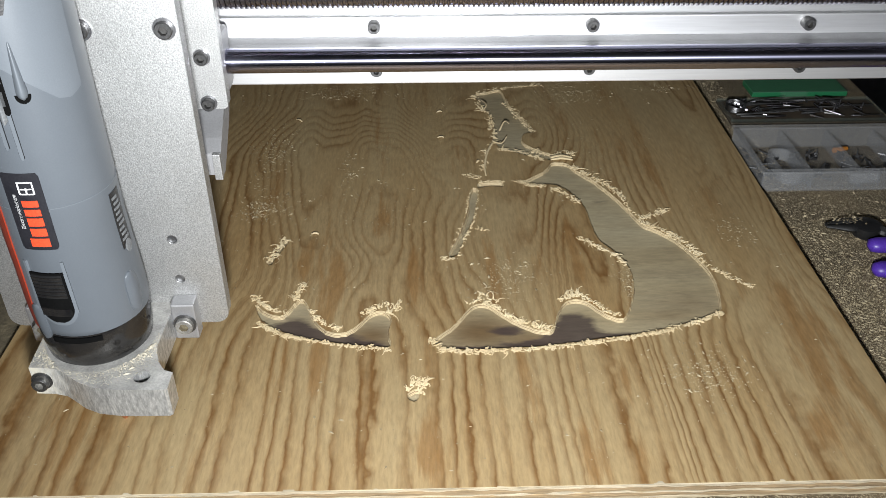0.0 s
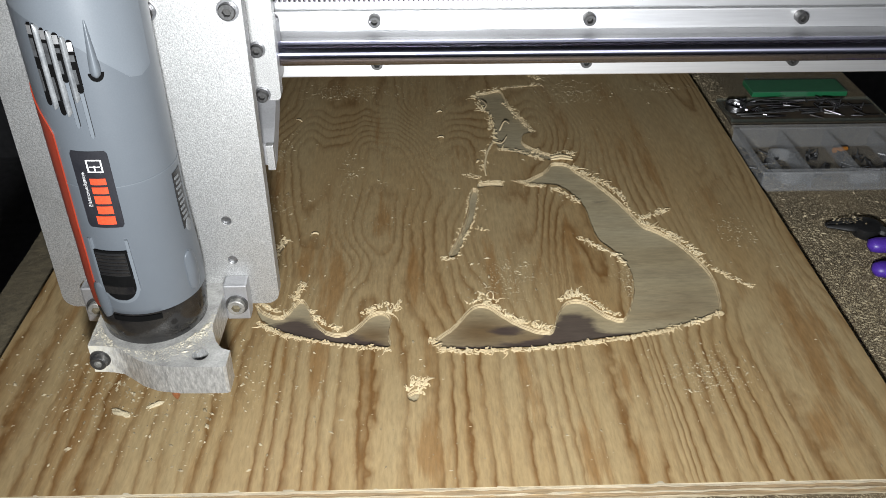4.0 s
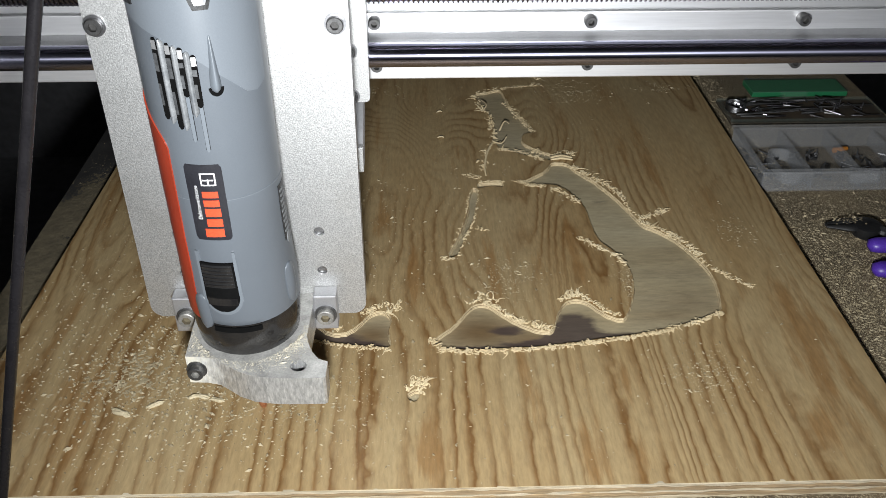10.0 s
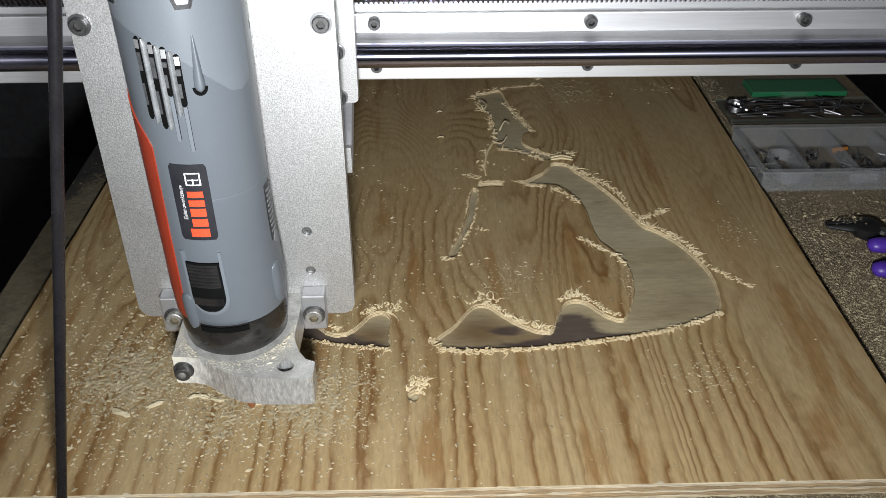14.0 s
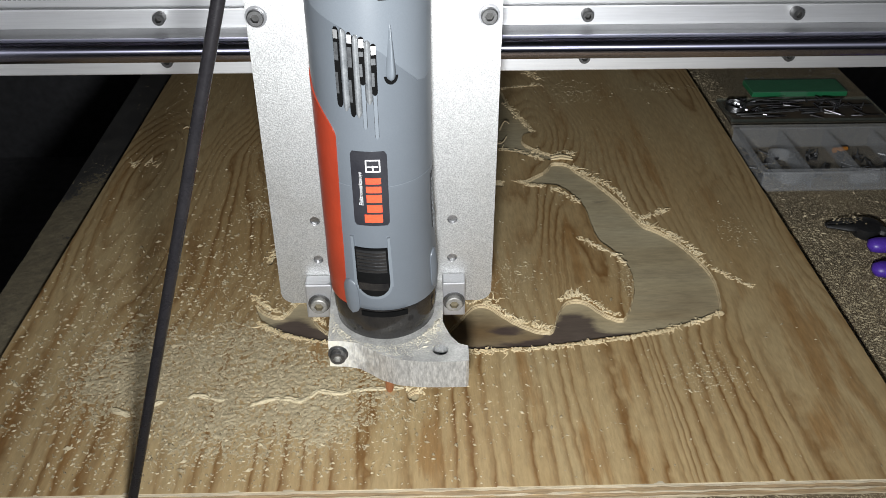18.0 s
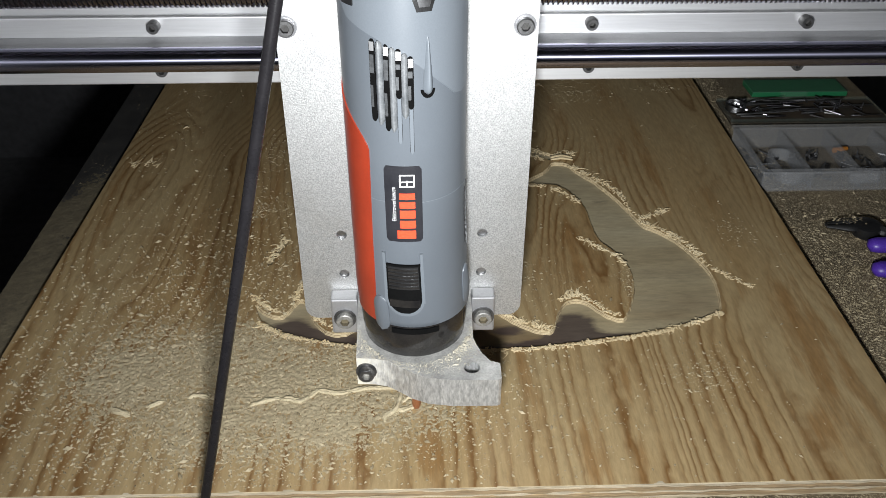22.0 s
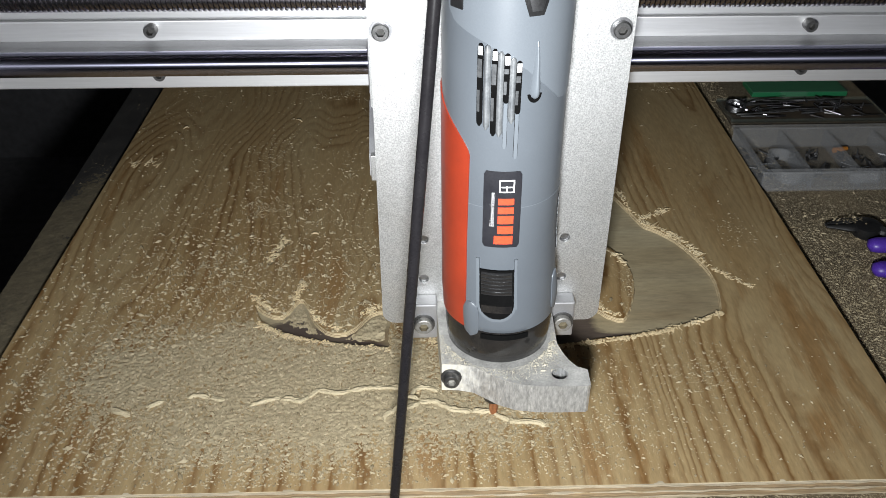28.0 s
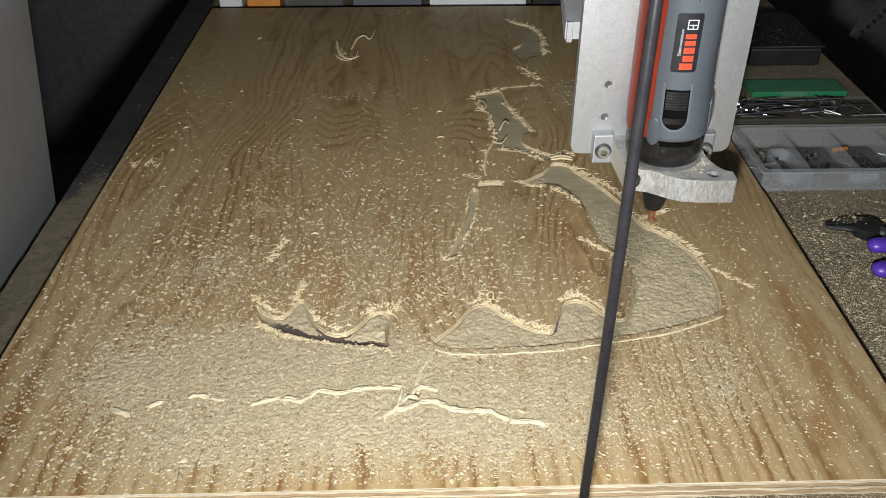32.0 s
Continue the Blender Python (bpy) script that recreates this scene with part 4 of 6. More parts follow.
def grain_mesh(rng, x, y, z, size, first):
    """Small four-sided crumbs at many points; gives corners and faces."""
    n = len(x)
    s = size * rng.lognormal(0, 0.30, n)
    a, long = rng.uniform(0, 6.28, n), rng.uniform(0.9, 1.7, n)
    c, d = np.cos(a), np.sin(a)
    zero = np.zeros(n)
    rows = []
    for dx, dy, dz in ((-long, zero, 0.0), (long, zero, 0.2), (zero, zero - 0.7, 0.1), (zero, zero + 0.7, 0.1), (zero + 0.1, zero, 1.0)):
        rows.append(np.stack((x + s * (dx * c - dy * d), y + s * (dx * d + dy * c), z + s * dz), 1))
    vs = np.stack(rows, 1).reshape(-1, 3)
    k = first + 5 * np.arange(n)[:, None, None]
    fs = (k + np.array([[0, 2, 4], [2, 1, 4], [1, 3, 4], [3, 0, 4]])).reshape(-1, 3)
    return vs, fs


def dust_field(name, cx, cy, rx, ry, seed, peak=0.0017, base=-0.0013, step=0.00082, loose=1200, chip=0.00058):
    """A fine, pebbly layer of sawdust, thick in the middle and thinning to single grains."""
    rng = np.random.default_rng(int(seed * 10))
    xs = np.arange(max(-0.312, cx - 2 * rx), min(0.331, cx + 2 * rx), step)
    ys = np.arange(max(0.3655, cy - 2 * ry), cy + 2 * ry, step)
    x, y = np.meshgrid(xs, ys, indexing="ij")
    x, y = x + rng.uniform(-0.3, 0.3, x.shape) * step, y + rng.uniform(-0.3, 0.3, x.shape) * step
    e = np.exp(-((x - cx) / rx) ** 2 - ((y - cy) / ry) ** 2)
    e = e * (0.95 + 0.28 * soft_noise(rng, x.shape, 60) + 0.12 * soft_noise(rng, x.shape, 18))
    thick = np.clip((peak * e + base + 0.0005) / 0.0011, 0.0, 1.0)
    rough = 0.00018 * rng.normal(0, 1, x.shape) + (0.00042 + 0.00028 * thick) * soft_noise(rng, x.shape, 2) + 0.00034 * thick * soft_noise(rng, x.shape, 3)
    z = peak * e + base + np.clip(rough, -0.0010, 0.0011)
    free = on_sheet(x, y) & ~over_cuts(x, y) & (peak * e + base > -0.0009)
    ok = free[:-1, :-1] & free[1:, :-1] & free[1:, 1:] & free[:-1, 1:]
    ok &= np.maximum.reduce((z[:-1, :-1], z[1:, :-1], z[1:, 1:], z[:-1, 1:])) > -0.0001
    idx = np.arange(x.size).reshape(x.shape)
    quads = np.stack((idx[:-1, :-1][ok], idx[1:, :-1][ok], idx[1:, 1:][ok], idx[:-1, 1:][ok]), 1)
    used, quads = np.unique(quads, return_inverse=True)
    quads = quads.reshape(-1, 4)
    verts = np.stack((x.ravel()[used], y.ravel()[used], z.ravel()[used]), 1)
    # single chips, lying on the layer where it is thick and alone where it thins out
    n = int(loose * 2.5)
    chip *= 1.45
    gx, gy = rng.normal(cx, rx * 0.9, n), rng.normal(cy, ry * 0.9, n)
    ok = on_sheet(gx, gy) & ~over_cuts(gx, gy)
    gx, gy = gx[ok], gy[ok]
    ge = peak * np.exp(-((gx - cx) / rx) ** 2 - ((gy - cy) / ry) ** 2) + base
    gz = np.maximum(ge + rng.uniform(-0.0002, 0.0005, len(gx)), rng.uniform(-0.0022, 0.0000, len(gx)))
    gv, gf = grain_mesh(rng, gx, gy, gz, chip, len(verts))
    me = bpy.data.meshes.new(name)
    me.from_pydata(np.concatenate((verts, gv)).tolist(), [], quads.tolist() + gf.tolist())
    me.materials.append(DUST)
    me.materials.append(GRAIN)
    me.polygons.foreach_set("material_index", [0] * len(quads) + [1] * len(gf))
    me.polygons.foreach_set("use_smooth", [True] * len(quads) + [False] * len(gf))
    return tagged(new(name, me), "layer of pale sawdust thrown over the plywood by the cutter", "sawdust", "", "stuff")


FIELDS = [
    # the layer, when it starts to show and when it is full
    (dust_field("sawdust_layer", -0.190, 0.475, 0.140, 0.110, 1.5, 0.00145, loose=2700, chip=0.00070), 1.0, 16.5),
    (dust_field("sawdust_layer", -0.115, 0.455, 0.140, 0.100, 2.5, 0.0017, loose=1800), 5.0, 19.5),
    (dust_field("sawdust_layer", -0.045, 0.450, 0.130, 0.100, 3.5, 0.0018, loose=1500), 13.0, 27.0),
    (dust_field("sawdust_layer", 0.030, 0.445, 0.120, 0.090, 4.5, 0.0017), 19.0, 30.0),
    (dust_field("sawdust_layer", -0.170, 0.600, 0.150, 0.140, 5.5, 0.0010, loose=2700, chip=0.00076), 3.0, 30.0),
    (dust_field("sawdust_layer", 0.000, 0.600, 0.140, 0.130, 6.5, 0.0009, loose=2300, chip=0.00072), 16.0, 31.0),
    (dust_field("sawdust_layer", 0.105, 0.455, 0.110, 0.085, 7.5, 0.0015), 25.5, 31.0),
    (dust_field("sawdust_layer", 0.200, 0.465, 0.110, 0.090, 8.5, 0.0012, loose=1900), 26.0, 32.0),
    (dust_field("sawdust_layer", 0.235, 0.560, 0.070, 0.110, 9.5, 0.0007, loose=1300), 29.0, 32.0),
    (dust_field("sawdust_layer", -0.130, 0.400, 0.180, 0.050, 10.5, 0.0012, loose=2000, chip=0.00068), 12.0, 30.0),
    (dust_field("sawdust_layer", 0.080, 0.400, 0.160, 0.050, 11.5, 0.0012, loose=1400), 20.0, 31.5),
    (dust_field("sawdust_layer", -0.160, 0.760, 0.140, 0.140, 12.5, 0.0004, loose=750), 6.0, 30.0),
    (dust_field("sawdust_layer", 0.040, 0.700, 0.130, 0.110, 13.5, 0.0005, loose=900), 20.0, 31.5),
    (dust_field("sawdust_layer", -0.060, 0.960, 0.160, 0.150, 14.5, 0.0003, loose=260), 8.0, 31.0),
]


def rail_dust():
    """Old dust caked on the side rail, thinning out towards its far end."""
    rng = np.random.default_rng(77)
    x, y = np.meshgrid(np.arange(-0.3515, -0.3140, 0.0009), np.arange(0.24, 0.95, 0.0009), indexing="ij")
    z = 0.0034 - 0.0046 * (y - 0.24) / 0.70 + 0.00012 * rng.normal(0, 1, x.shape) + 0.00018 * soft_noise(rng, x.shape, 3) + 0.0005 * soft_noise(rng, x.shape, 30)
    ok = z > -0.0004
    ok = ok[:-1, :-1] & ok[1:, :-1] & ok[1:, 1:] & ok[:-1, 1:]
    idx = np.arange(x.size).reshape(x.shape)
    quads = np.stack((idx[:-1, :-1][ok], idx[1:, :-1][ok], idx[1:, 1:][ok], idx[:-1, 1:][ok]), 1)
    used, quads = np.unique(quads, return_inverse=True)
    me = bpy.data.meshes.new("rail_dust")
    me.from_pydata(np.stack((x.ravel()[used], y.ravel()[used], z.ravel()[used] + TZ), 1).tolist(), [], quads.reshape(-1, 4).tolist())
    me.materials.append(OLD_DUST)
    me.shade_smooth()
    return tagged(new("rail_dust", me), "old olive-brown dust caked on the side rail", "sawdust", "", "stuff")


rail_dust()


def dust_in_recess(name, loop, x0, x1, seed, gap=0.0022, y_fade=9.0, rise=0.0, groove=0.0):
    """Sawdust lying in a recess, thinning out beyond y_fade and along the front wall."""
    lp, step = inset(loop, gap), 0.00085
    ys = [p[1] for p in lp]
    rng = np.random.default_rng(int(seed * 10))
    x, y = np.meshgrid(np.arange(x0, x1, step), np.arange(min(ys), max(ys), step), indexing="ij")
    z = 0.00014 * rng.normal(0, 1, x.shape) + 0.00060 * soft_noise(rng, x.shape, 2) + 0.00040 * soft_noise(rng, x.shape, 4) + 0.0005 * soft_noise(rng, x.shape, 12)
    z += rise * (x - (x0 + x1) / 2)
    z -= 0.030 * np.maximum(0, y - y_fade) + 0.10 * np.maximum(0, x0 + 0.016 - x) + 0.10 * np.maximum(0, x - x1 + 0.016)
    within = loop_mask(x, y, lp)
    front = np.where(within, y, 9.0).min(axis=1, keepdims=True)
    z -= groove * np.exp(-((y - front) / 0.0075) ** 2)
    ok = within & (z > -0.0036)
    ok = ok[:-1, :-1] & ok[1:, :-1] & ok[1:, 1:] & ok[:-1, 1:]
    idx = np.arange(x.size).reshape(x.shape)
    quads = np.stack((idx[:-1, :-1][ok], idx[1:, :-1][ok], idx[1:, 1:][ok], idx[:-1, 1:][ok]), 1)
    used, quads = np.unique(quads, return_inverse=True)
    verts = np.stack((x.ravel()[used], y.ravel()[used], z.ravel()[used]), 1)
    me = bpy.data.meshes.new(name)
    pick = rng.integers(0, len(verts), len(verts) // 9)
    gv, gf = grain_mesh(rng, verts[pick, 0], verts[pick, 1], verts[pick, 2], 0.0005, len(verts))
    quads = quads.reshape(-1, 4).tolist()
    me.from_pydata(np.concatenate((verts, gv)).tolist(), [], quads + gf.tolist())
    me.materials.append(DUST)
    me.materials.append(GRAIN)
    me.polygons.foreach_set("material_index", [0] * len(quads) + [1] * len(gf))
    me.polygons.foreach_set("use_smooth", [True] * len(quads) + [False] * len(gf))
    return tagged(new(name, me), "sawdust settling in the carved recess", "sawdust", "", "stuff")


RECESS = [
    (dust_in_recess("recess_sawdust", LOOPS[0], -0.03, 0.0735, 11.5), 29.2, 30.3),
    (dust_in_recess("recess_sawdust", LOOPS[0], 0.0465, 0.1285, 12.5), 29.6, 30.6),
    (dust_in_recess("recess_sawdust", LOOPS[0], 0.1015, 0.290, 13.5, y_fade=0.63), 30.1, 31.0),
    (dust_in_recess("recess_sawdust", LOOPS[1], -0.155, 0.005, 14.5, 0.0030, rise=0.014, groove=0.0032), 10.0, 29.0),
]


# ---- chips that the cutter leaves along its track ----
def chip_ridge(line, seed, radius=0.0016, strands=3):
    random.seed(seed)
    bm = bmesh.new()
    radius *= 1.0
    pts = smooth_line(line, 0.0022)
    for s in range(strands):
        off = (s - (strands - 1) / 2) * radius * 0.55
        chain = []
        for i, p in enumerate(pts):
            end = math.sin(math.pi * min(1, max(0.12, i / max(1, len(pts) - 1) * 0.88 + 0.06)))
            chain.append(p + Vector((random.gauss(0, 0.0004), off + random.gauss(0, 0.0004), radius * 0.35 * end + random.gauss(0, 0.00025))))
        tube(chain, radius * random.uniform(0.7, 0.9), 7, bm, lambda u, k=s: min(1, 9 * u + 0.3, 9 * (1 - u) + 0.3) * (0.95 + 0.5 * noise.noise((u * len(pts) * 0.4, k * 5.1, seed))))
    for _ in range(len(pts) * 4):
        p = random.choice(pts) + Vector((random.gauss(0, 0.0012), random.gauss(0, radius * 1.1), 0.0002))
        d = Vector((random.gauss(0, 1), random.gauss(0, 0.6), random.random() * 0.5)).normalized() * random.uniform(0.0006, 0.0018)
        tube([p, p + d * 0.6 + Vector((0, 0, 0.0003)), p + d], 0.0003, 4, bm, True)
    return tagged(part("chip_ridge", bm, [CHIP], smooth=70), "dull tan ridge of packed wood chips along the cut", "wood chips")


RIDGES = [
    (chip_ridge([(-0.2136, 0.4365), (-0.2073, 0.4347), (-0.1997, 0.4307)], 1, 0.0018), 0.1, 0.6),
    (chip_ridge([(-0.1894, 0.4385), (-0.1851, 0.4417), (-0.1797, 0.4437)], 2, 0.0015), 1.0, 2.6),
    (chip_ridge([(-0.1640, 0.4472), (-0.1593, 0.4493), (-0.1492, 0.4479)], 3, 0.0014), 5.3, 6.0),
    (chip_ridge([(-0.1482, 0.4467), (-0.1436, 0.4455), (-0.1375, 0.4442)], 4, 0.0014), 6.6, 8.2),
    (chip_ridge([(-0.1187, 0.4392), (-0.1089, 0.4422), (-0.0994, 0.4447)], 5, 0.0016), 9.5, 10.6),
    (chip_ridge([(-0.0993, 0.4442), (-0.0914, 0.4434), (-0.0845, 0.4415), (-0.0786, 0.4458)], 6, 0.0016), 10.6, 12.0),
    (chip_ridge([(-0.0786, 0.4458), (-0.0720, 0.4519), (-0.0642, 0.4494), (-0.0582, 0.4486), (-0.0503, 0.4507)], 7, 0.0015), 15.6, 16.6),
    (chip_ridge([(-0.0503, 0.4507), (-0.0404, 0.4527), (-0.0264, 0.4534), (-0.0119, 0.4536)], 8, 0.0014), 16.7, 18.4),
    (chip_ridge([(-0.0135, 0.4519), (-0.0154, 0.4406), (-0.0180, 0.4313), (-0.0249, 0.4262), (-0.0256, 0.4214)], 9, 0.0017), 19.0, 20.6),
    (chip_ridge([(-0.0180, 0.4313), (-0.0095, 0.4327), (-0.0008, 0.4380)], 10, 0.0016), 20.8, 22.2),
    (chip_ridge([(-0.0071, 0.4449), (-0.0031, 0.4516), (0.0026, 0.4526), (0.0118, 0.4500)], 15, 0.0015), 22.0, 23.2),
    (chip_ridge([(-0.0134, 0.4395), (-0.0079, 0.4438), (-0.0023, 0.4414)], 16, 0.0015, 2), 20.6, 22.0),
    (chip_ridge([(-0.0004, 0.4385), (0.0095, 0.4382), (0.0172, 0.4330), (0.0229, 0.4302), (0.0346, 0.4282)], 11, 0.0016), 22.3, 23.8),
    (chip_ridge([(0.0346, 0.4282), (0.0474, 0.4273), (0.0536, 0.4223), (0.0591, 0.4189)], 12, 0.0016), 23.8, 25.0),
    (chip_ridge([(0.0591, 0.4189), (0.0705, 0.4175), (0.0782, 0.4173), (0.0840, 0.4140)], 13, 0.0016), 25.0, 26.4),
    (chip_ridge([(0.0117, 0.4937), (0.0234, 0.4889), (0.0444, 0.4870), (0.0571, 0.4873)], 17, 0.0008, 2), 29.2, 29.6),
    (chip_ridge([(0.0571, 0.4873), (0.0784, 0.4886), (0.0998, 0.4899), (0.1129, 0.4921)], 18, 0.0008, 2), 29.5, 29.9),
    (chip_ridge([(0.1129, 0.4921), (0.1307, 0.4955), (0.1530, 0.4994), (0.1712, 0.5035)], 19, 0.0008, 2), 29.9, 30.3),
    (chip_ridge([(0.1712, 0.5035), (0.1895, 0.5070), (0.2139, 0.5159), (0.2397, 0.5277)], 20, 0.0008, 2), 30.3, 30.8),
    (chip_ridge([(-0.0043, 0.4516), (-0.0022, 0.4644), (0.0029, 0.4776), (0.0090, 0.4874)], 14, 0.0009, 2), 28.6, 29.3),
]


# ---- gantry ----
GX0, GX1 = -0.368, 0.640
gantry = thing("machine_gantry", "aluminium gantry beam with ground rail and drive screw", "gantry")
part("beam", box(GX0, GX1, 0.584, 0.644, 0.1785, 0.300, 0.002), [ALU], gantry, "bright aluminium beam")
part("face_strip", box(GX0, GX1, 0.579, 0.5835, 0.2285, 0.2445, 0.0006), [ALU], gantry, "bright aluminium strip above the rail")
lower_flange = part("rail_flange", box(GX0, GX1, 0.5775, 0.5835, 0.1785, 0.1985, 0.0008), [ALU], gantry, "bright lower flange of the rail support")
upper_flange = part("rail_flange", box(GX0, GX1, 0.5775, 0.5835, 0.2130, 0.2270, 0.0008), [ALU], gantry, "bright upper flange of the rail support")
web = bmesh.new()
prof = [(0.5835, 0.1985), (0.5775, 0.1985), (0.5700, 0.2005), (0.5590, 0.2020), (0.5590, 0.2100), (0.5700, 0.2110), (0.5775, 0.2130), (0.5835, 0.2130)]
ends = [[web.verts.new((x, y, z)) for y, z in prof] for x in (GX0, GX1)]
for i in range(len(prof)):
    web.faces.new((ends[0][i], ends[0][(i + 1) % len(prof)], ends[1][(i + 1) % len(prof)], ends[1][i]))
part("rail_support", web, [DULL], gantry, "dull aluminium web under the rail")
part("rail", rod((GX0, 0.5530, 0.2065), (GX1, 0.5530, 0.2065), 0.0083, n=40), [RAIL_STEEL], gantry, "polished round steel rail", smooth=50)
for i in range(-3, 8):
    x = -0.0285 + 0.15 * i
    if GX0 + 0.02 < x < GX1 - 0.02:
        socket_bolt(x, 0.5775, 0.2215, 0.0042, 0.0075, upper_flange, False)
        socket_bolt(x + 0.0005, 0.5775, 0.1905, 0.0042, 0.0075, lower_flange, False)
# drive screw: a helical ridge round a core
bm = rod((GX0, 0.5450, 0.2530), (GX1, 0.5450, 0.2530), 0.0068, n=20)
turns, per, lead = int((GX1 - GX0) / 0.0032), 14, 0.0032
prev = None
for k in range(turns * per):
    a = 2 * math.pi * k / per
    x = GX0 + lead * k / per
    c, s = math.cos(a), math.sin(a)
    ring = [bm.verts.new((x + dx, 0.5450 + r * c, 0.2530 + r * s)) for dx, r in ((-0.0010, 0.0064), (-0.0005, 0.0082), (0.0005, 0.0082), (0.0010, 0.0064))]
    if prev:
        for j in range(3):
            bm.faces.new((prev[j], prev[j + 1], ring[j + 1], ring[j]))
    prev = ring
part("drive_screw", bm, [SCREW], gantry, "dark oily threaded drive screw", smooth=40)
SIDE = [(0.500, -0.100), (0.583, 0.160), (0.628, 0.300), (0.600, 0.330), (0.440, 0.330), (0.400, 0.250), (0.330, -0.100)]
part("side_plate", slab(ccw(SIDE), [], GX0 - 0.012, GX0, lambda u, v, w: (w, u, v)), [DULL], gantry, "dull grey aluminium side plate")
part("side_plate", slab(ccw(SIDE), [], GX1, GX1 + 0.012, lambda u, v, w: (w, u, v)), [DULL], gantry, "dull grey aluminium side plate")

# ---- carriage that runs along the rail ----
carriage = thing("gantry_carriage", "silver aluminium carriage plate on bearing blocks on the gantry rail", "carriage")
part("carriage_plate", slab(rounded(-0.0960, 0.0620, 0.1840, 0.3700, 0.003), [], 0.5270, 0.5370, lambda u, v, w: (u, w, v)), [CAST], carriage)
for x0 in (-0.0975, 0.0225):
    part("bearing_block", box(x0, x0 + 0.0375, 0.5370, 0.5680, 0.1860, 0.2280, 0.004), [DULL], carriage, "grey bearing block round the rail")
    g = bmesh.new()
    prof = [(0.5400, 0.1840), (0.5170, 0.1680), (0.5080, 0.1610), (0.5080, 0.1450), (0.5140, 0.1450), (0.5460, 0.1680), (0.5600, 0.1840)]
    ends = [[g.verts.new((x, y, z)) for y, z in prof] for x in (x0 + (0.0 if x0 < 0 else 0.004), x0 + 0.0345)]
    for i in range(len(prof)):
        g.faces.new((ends[0][i], ends[0][(i + 1) % len(prof)], ends[1][(i + 1) % len(prof)], ends[1][i]))
    g.faces.new(ends[0])
    g.faces.new(ends[1])
    part("lower_bracket", g, [DULL], carriage, "grey sloping bracket under the carriage plate")
    part("bracket_strip", box(x0 + (0.001 if x0 < 0 else 0.0295), x0 + (0.0060 if x0 < 0 else 0.0345), 0.5035, 0.5082, 0.1435, 0.1620, 0.0004), [CAST], carriage, "thin bright strip on the bracket")
for x, z in ((0.0500, 0.2200), (0.0500, 0.1885), (-0.0860, 0.2200), (-0.0860, 0.1885), (0.0500, 0.2900), (-0.0860, 0.2900)):
    socket_bolt(x, 0.5270, z, 0.0042, 0.0055, carriage)
for x0 in (-0.070, 0.018):
    part("slide_rail", box(x0, x0 + 0.020, 0.5000, 0.5270, 0.1900, 0.3900, 0.002), [DULL], carriage, "upright slide rail behind the tool plate")

# ---- tool plate, which rides up and down on the carriage ----
tool_plate = thing("tool_plate", "blasted aluminium tool plate with rounded lower corners", "plate")
holes = [circle(x, z, 0.0034, 16) for x in (-0.0630, 0.0282) for z in (0.1215, 0.0905)]
part("plate", slab(rounded(-0.0912, 0.0560, 0.0535, 0.4000, 0.009), holes, 0.4650, 0.4750, lambda u, v, w: (u, w, v)), [CAST], tool_plate)
for x, z in [(x, z) for x in (-0.0630, 0.0282) for z in (0.1215, 0.0905)]:
    part("pin", rod((x, 0.4668, z), (x, 0.4745, z), 0.0032, n=14), [STEEL], tool_plate, "small steel pin in its hole")
for x in (-0.0851, 0.0025, 0.0482):
    socket_bolt(x, 0.4650, 0.2606, 0.0049, 0.0045, tool_plate)
for x0 in (-0.072, 0.016):
    part("slide_block", box(x0, x0 + 0.024, 0.4750, 0.5000, 0.1950, 0.2450, 0.002), [DULL], tool_plate, "slide block behind the plate")
    part("slide_block", box(x0, x0 + 0.024, 0.4750, 0.5000, 0.2900, 0.3400, 0.002), [DULL], tool_plate, "slide block behind the plate")

# ---- clamp that holds the router ----
AX, AY = -0.0165, 0.4308
router_mount = thing("router_mount", "cast aluminium clamp with sweeping front lip round the router's neck", "clamp")
edge = [(-0.0530, 0.4020), (-0.0420, 0.4013), (-0.0335, 0.3990), (-0.0260, 0.3935), (-0.0190, 0.3880), (-0.0090, 0.3832), (0.0050, 0.3808), (0.0200, 0.3803), (0.0340, 0.3803), (0.0356, 0.3815), (0.0358, 0.3950), (0.0300, 0.3975), (0.0255, 0.4040), (0.0225, 0.4120), (0.0205, 0.4200), (0.0215, 0.4500), (0.0215, 0.4648), (-0.0545, 0.4648), (-0.0545, 0.4500), (-0.0535, 0.4200)]
bore = circle(AX, AY, 0.0215, 40)
clamp_body = part("clamp_body", slab(ccw(edge), [bore, circle(0.0182, 0.3915, 0.0050, 20)], 0.0500, 0.0715, lambda u, v, w: (u, v, w)), [CLAMP, CLAMP_TOP], router_mount, smooth=35)
for poly in clamp_body.data.polygons:
    poly.material_index = int(poly.normal.z > 0.9)
for x0, x1 in ((-0.0725, -0.0545), (0.0215, 0.0372)):
    part("ear", box(x0, x1, 0.4520 + 0.0015, 0.4648, 0.0490, 0.0775, 0.0012), [DULL], router_mount, "square clamp ear against the plate")
    socket_bolt((x0 + x1) / 2, 0.4535, 0.0620, 0.0058, 0.0050, router_mount, True, DUSTY_STEEL, OLD_DUST, BOLT)
socket_bolt(-0.0471, 0.4020, 0.0612, 0.0050, 0.0060, router_mount, True, BOLT, DUSTY_STEEL, BOLT)
# added steel plug that imitates the lit wall inside the hole
part("hole_gleam", rod((0.0182, 0.3915, 0.0505), (0.0182, 0.3915, 0.0570), 0.0047, n=20), [STEEL], router_mount, "steel plug added for the bright gleam in the hole")


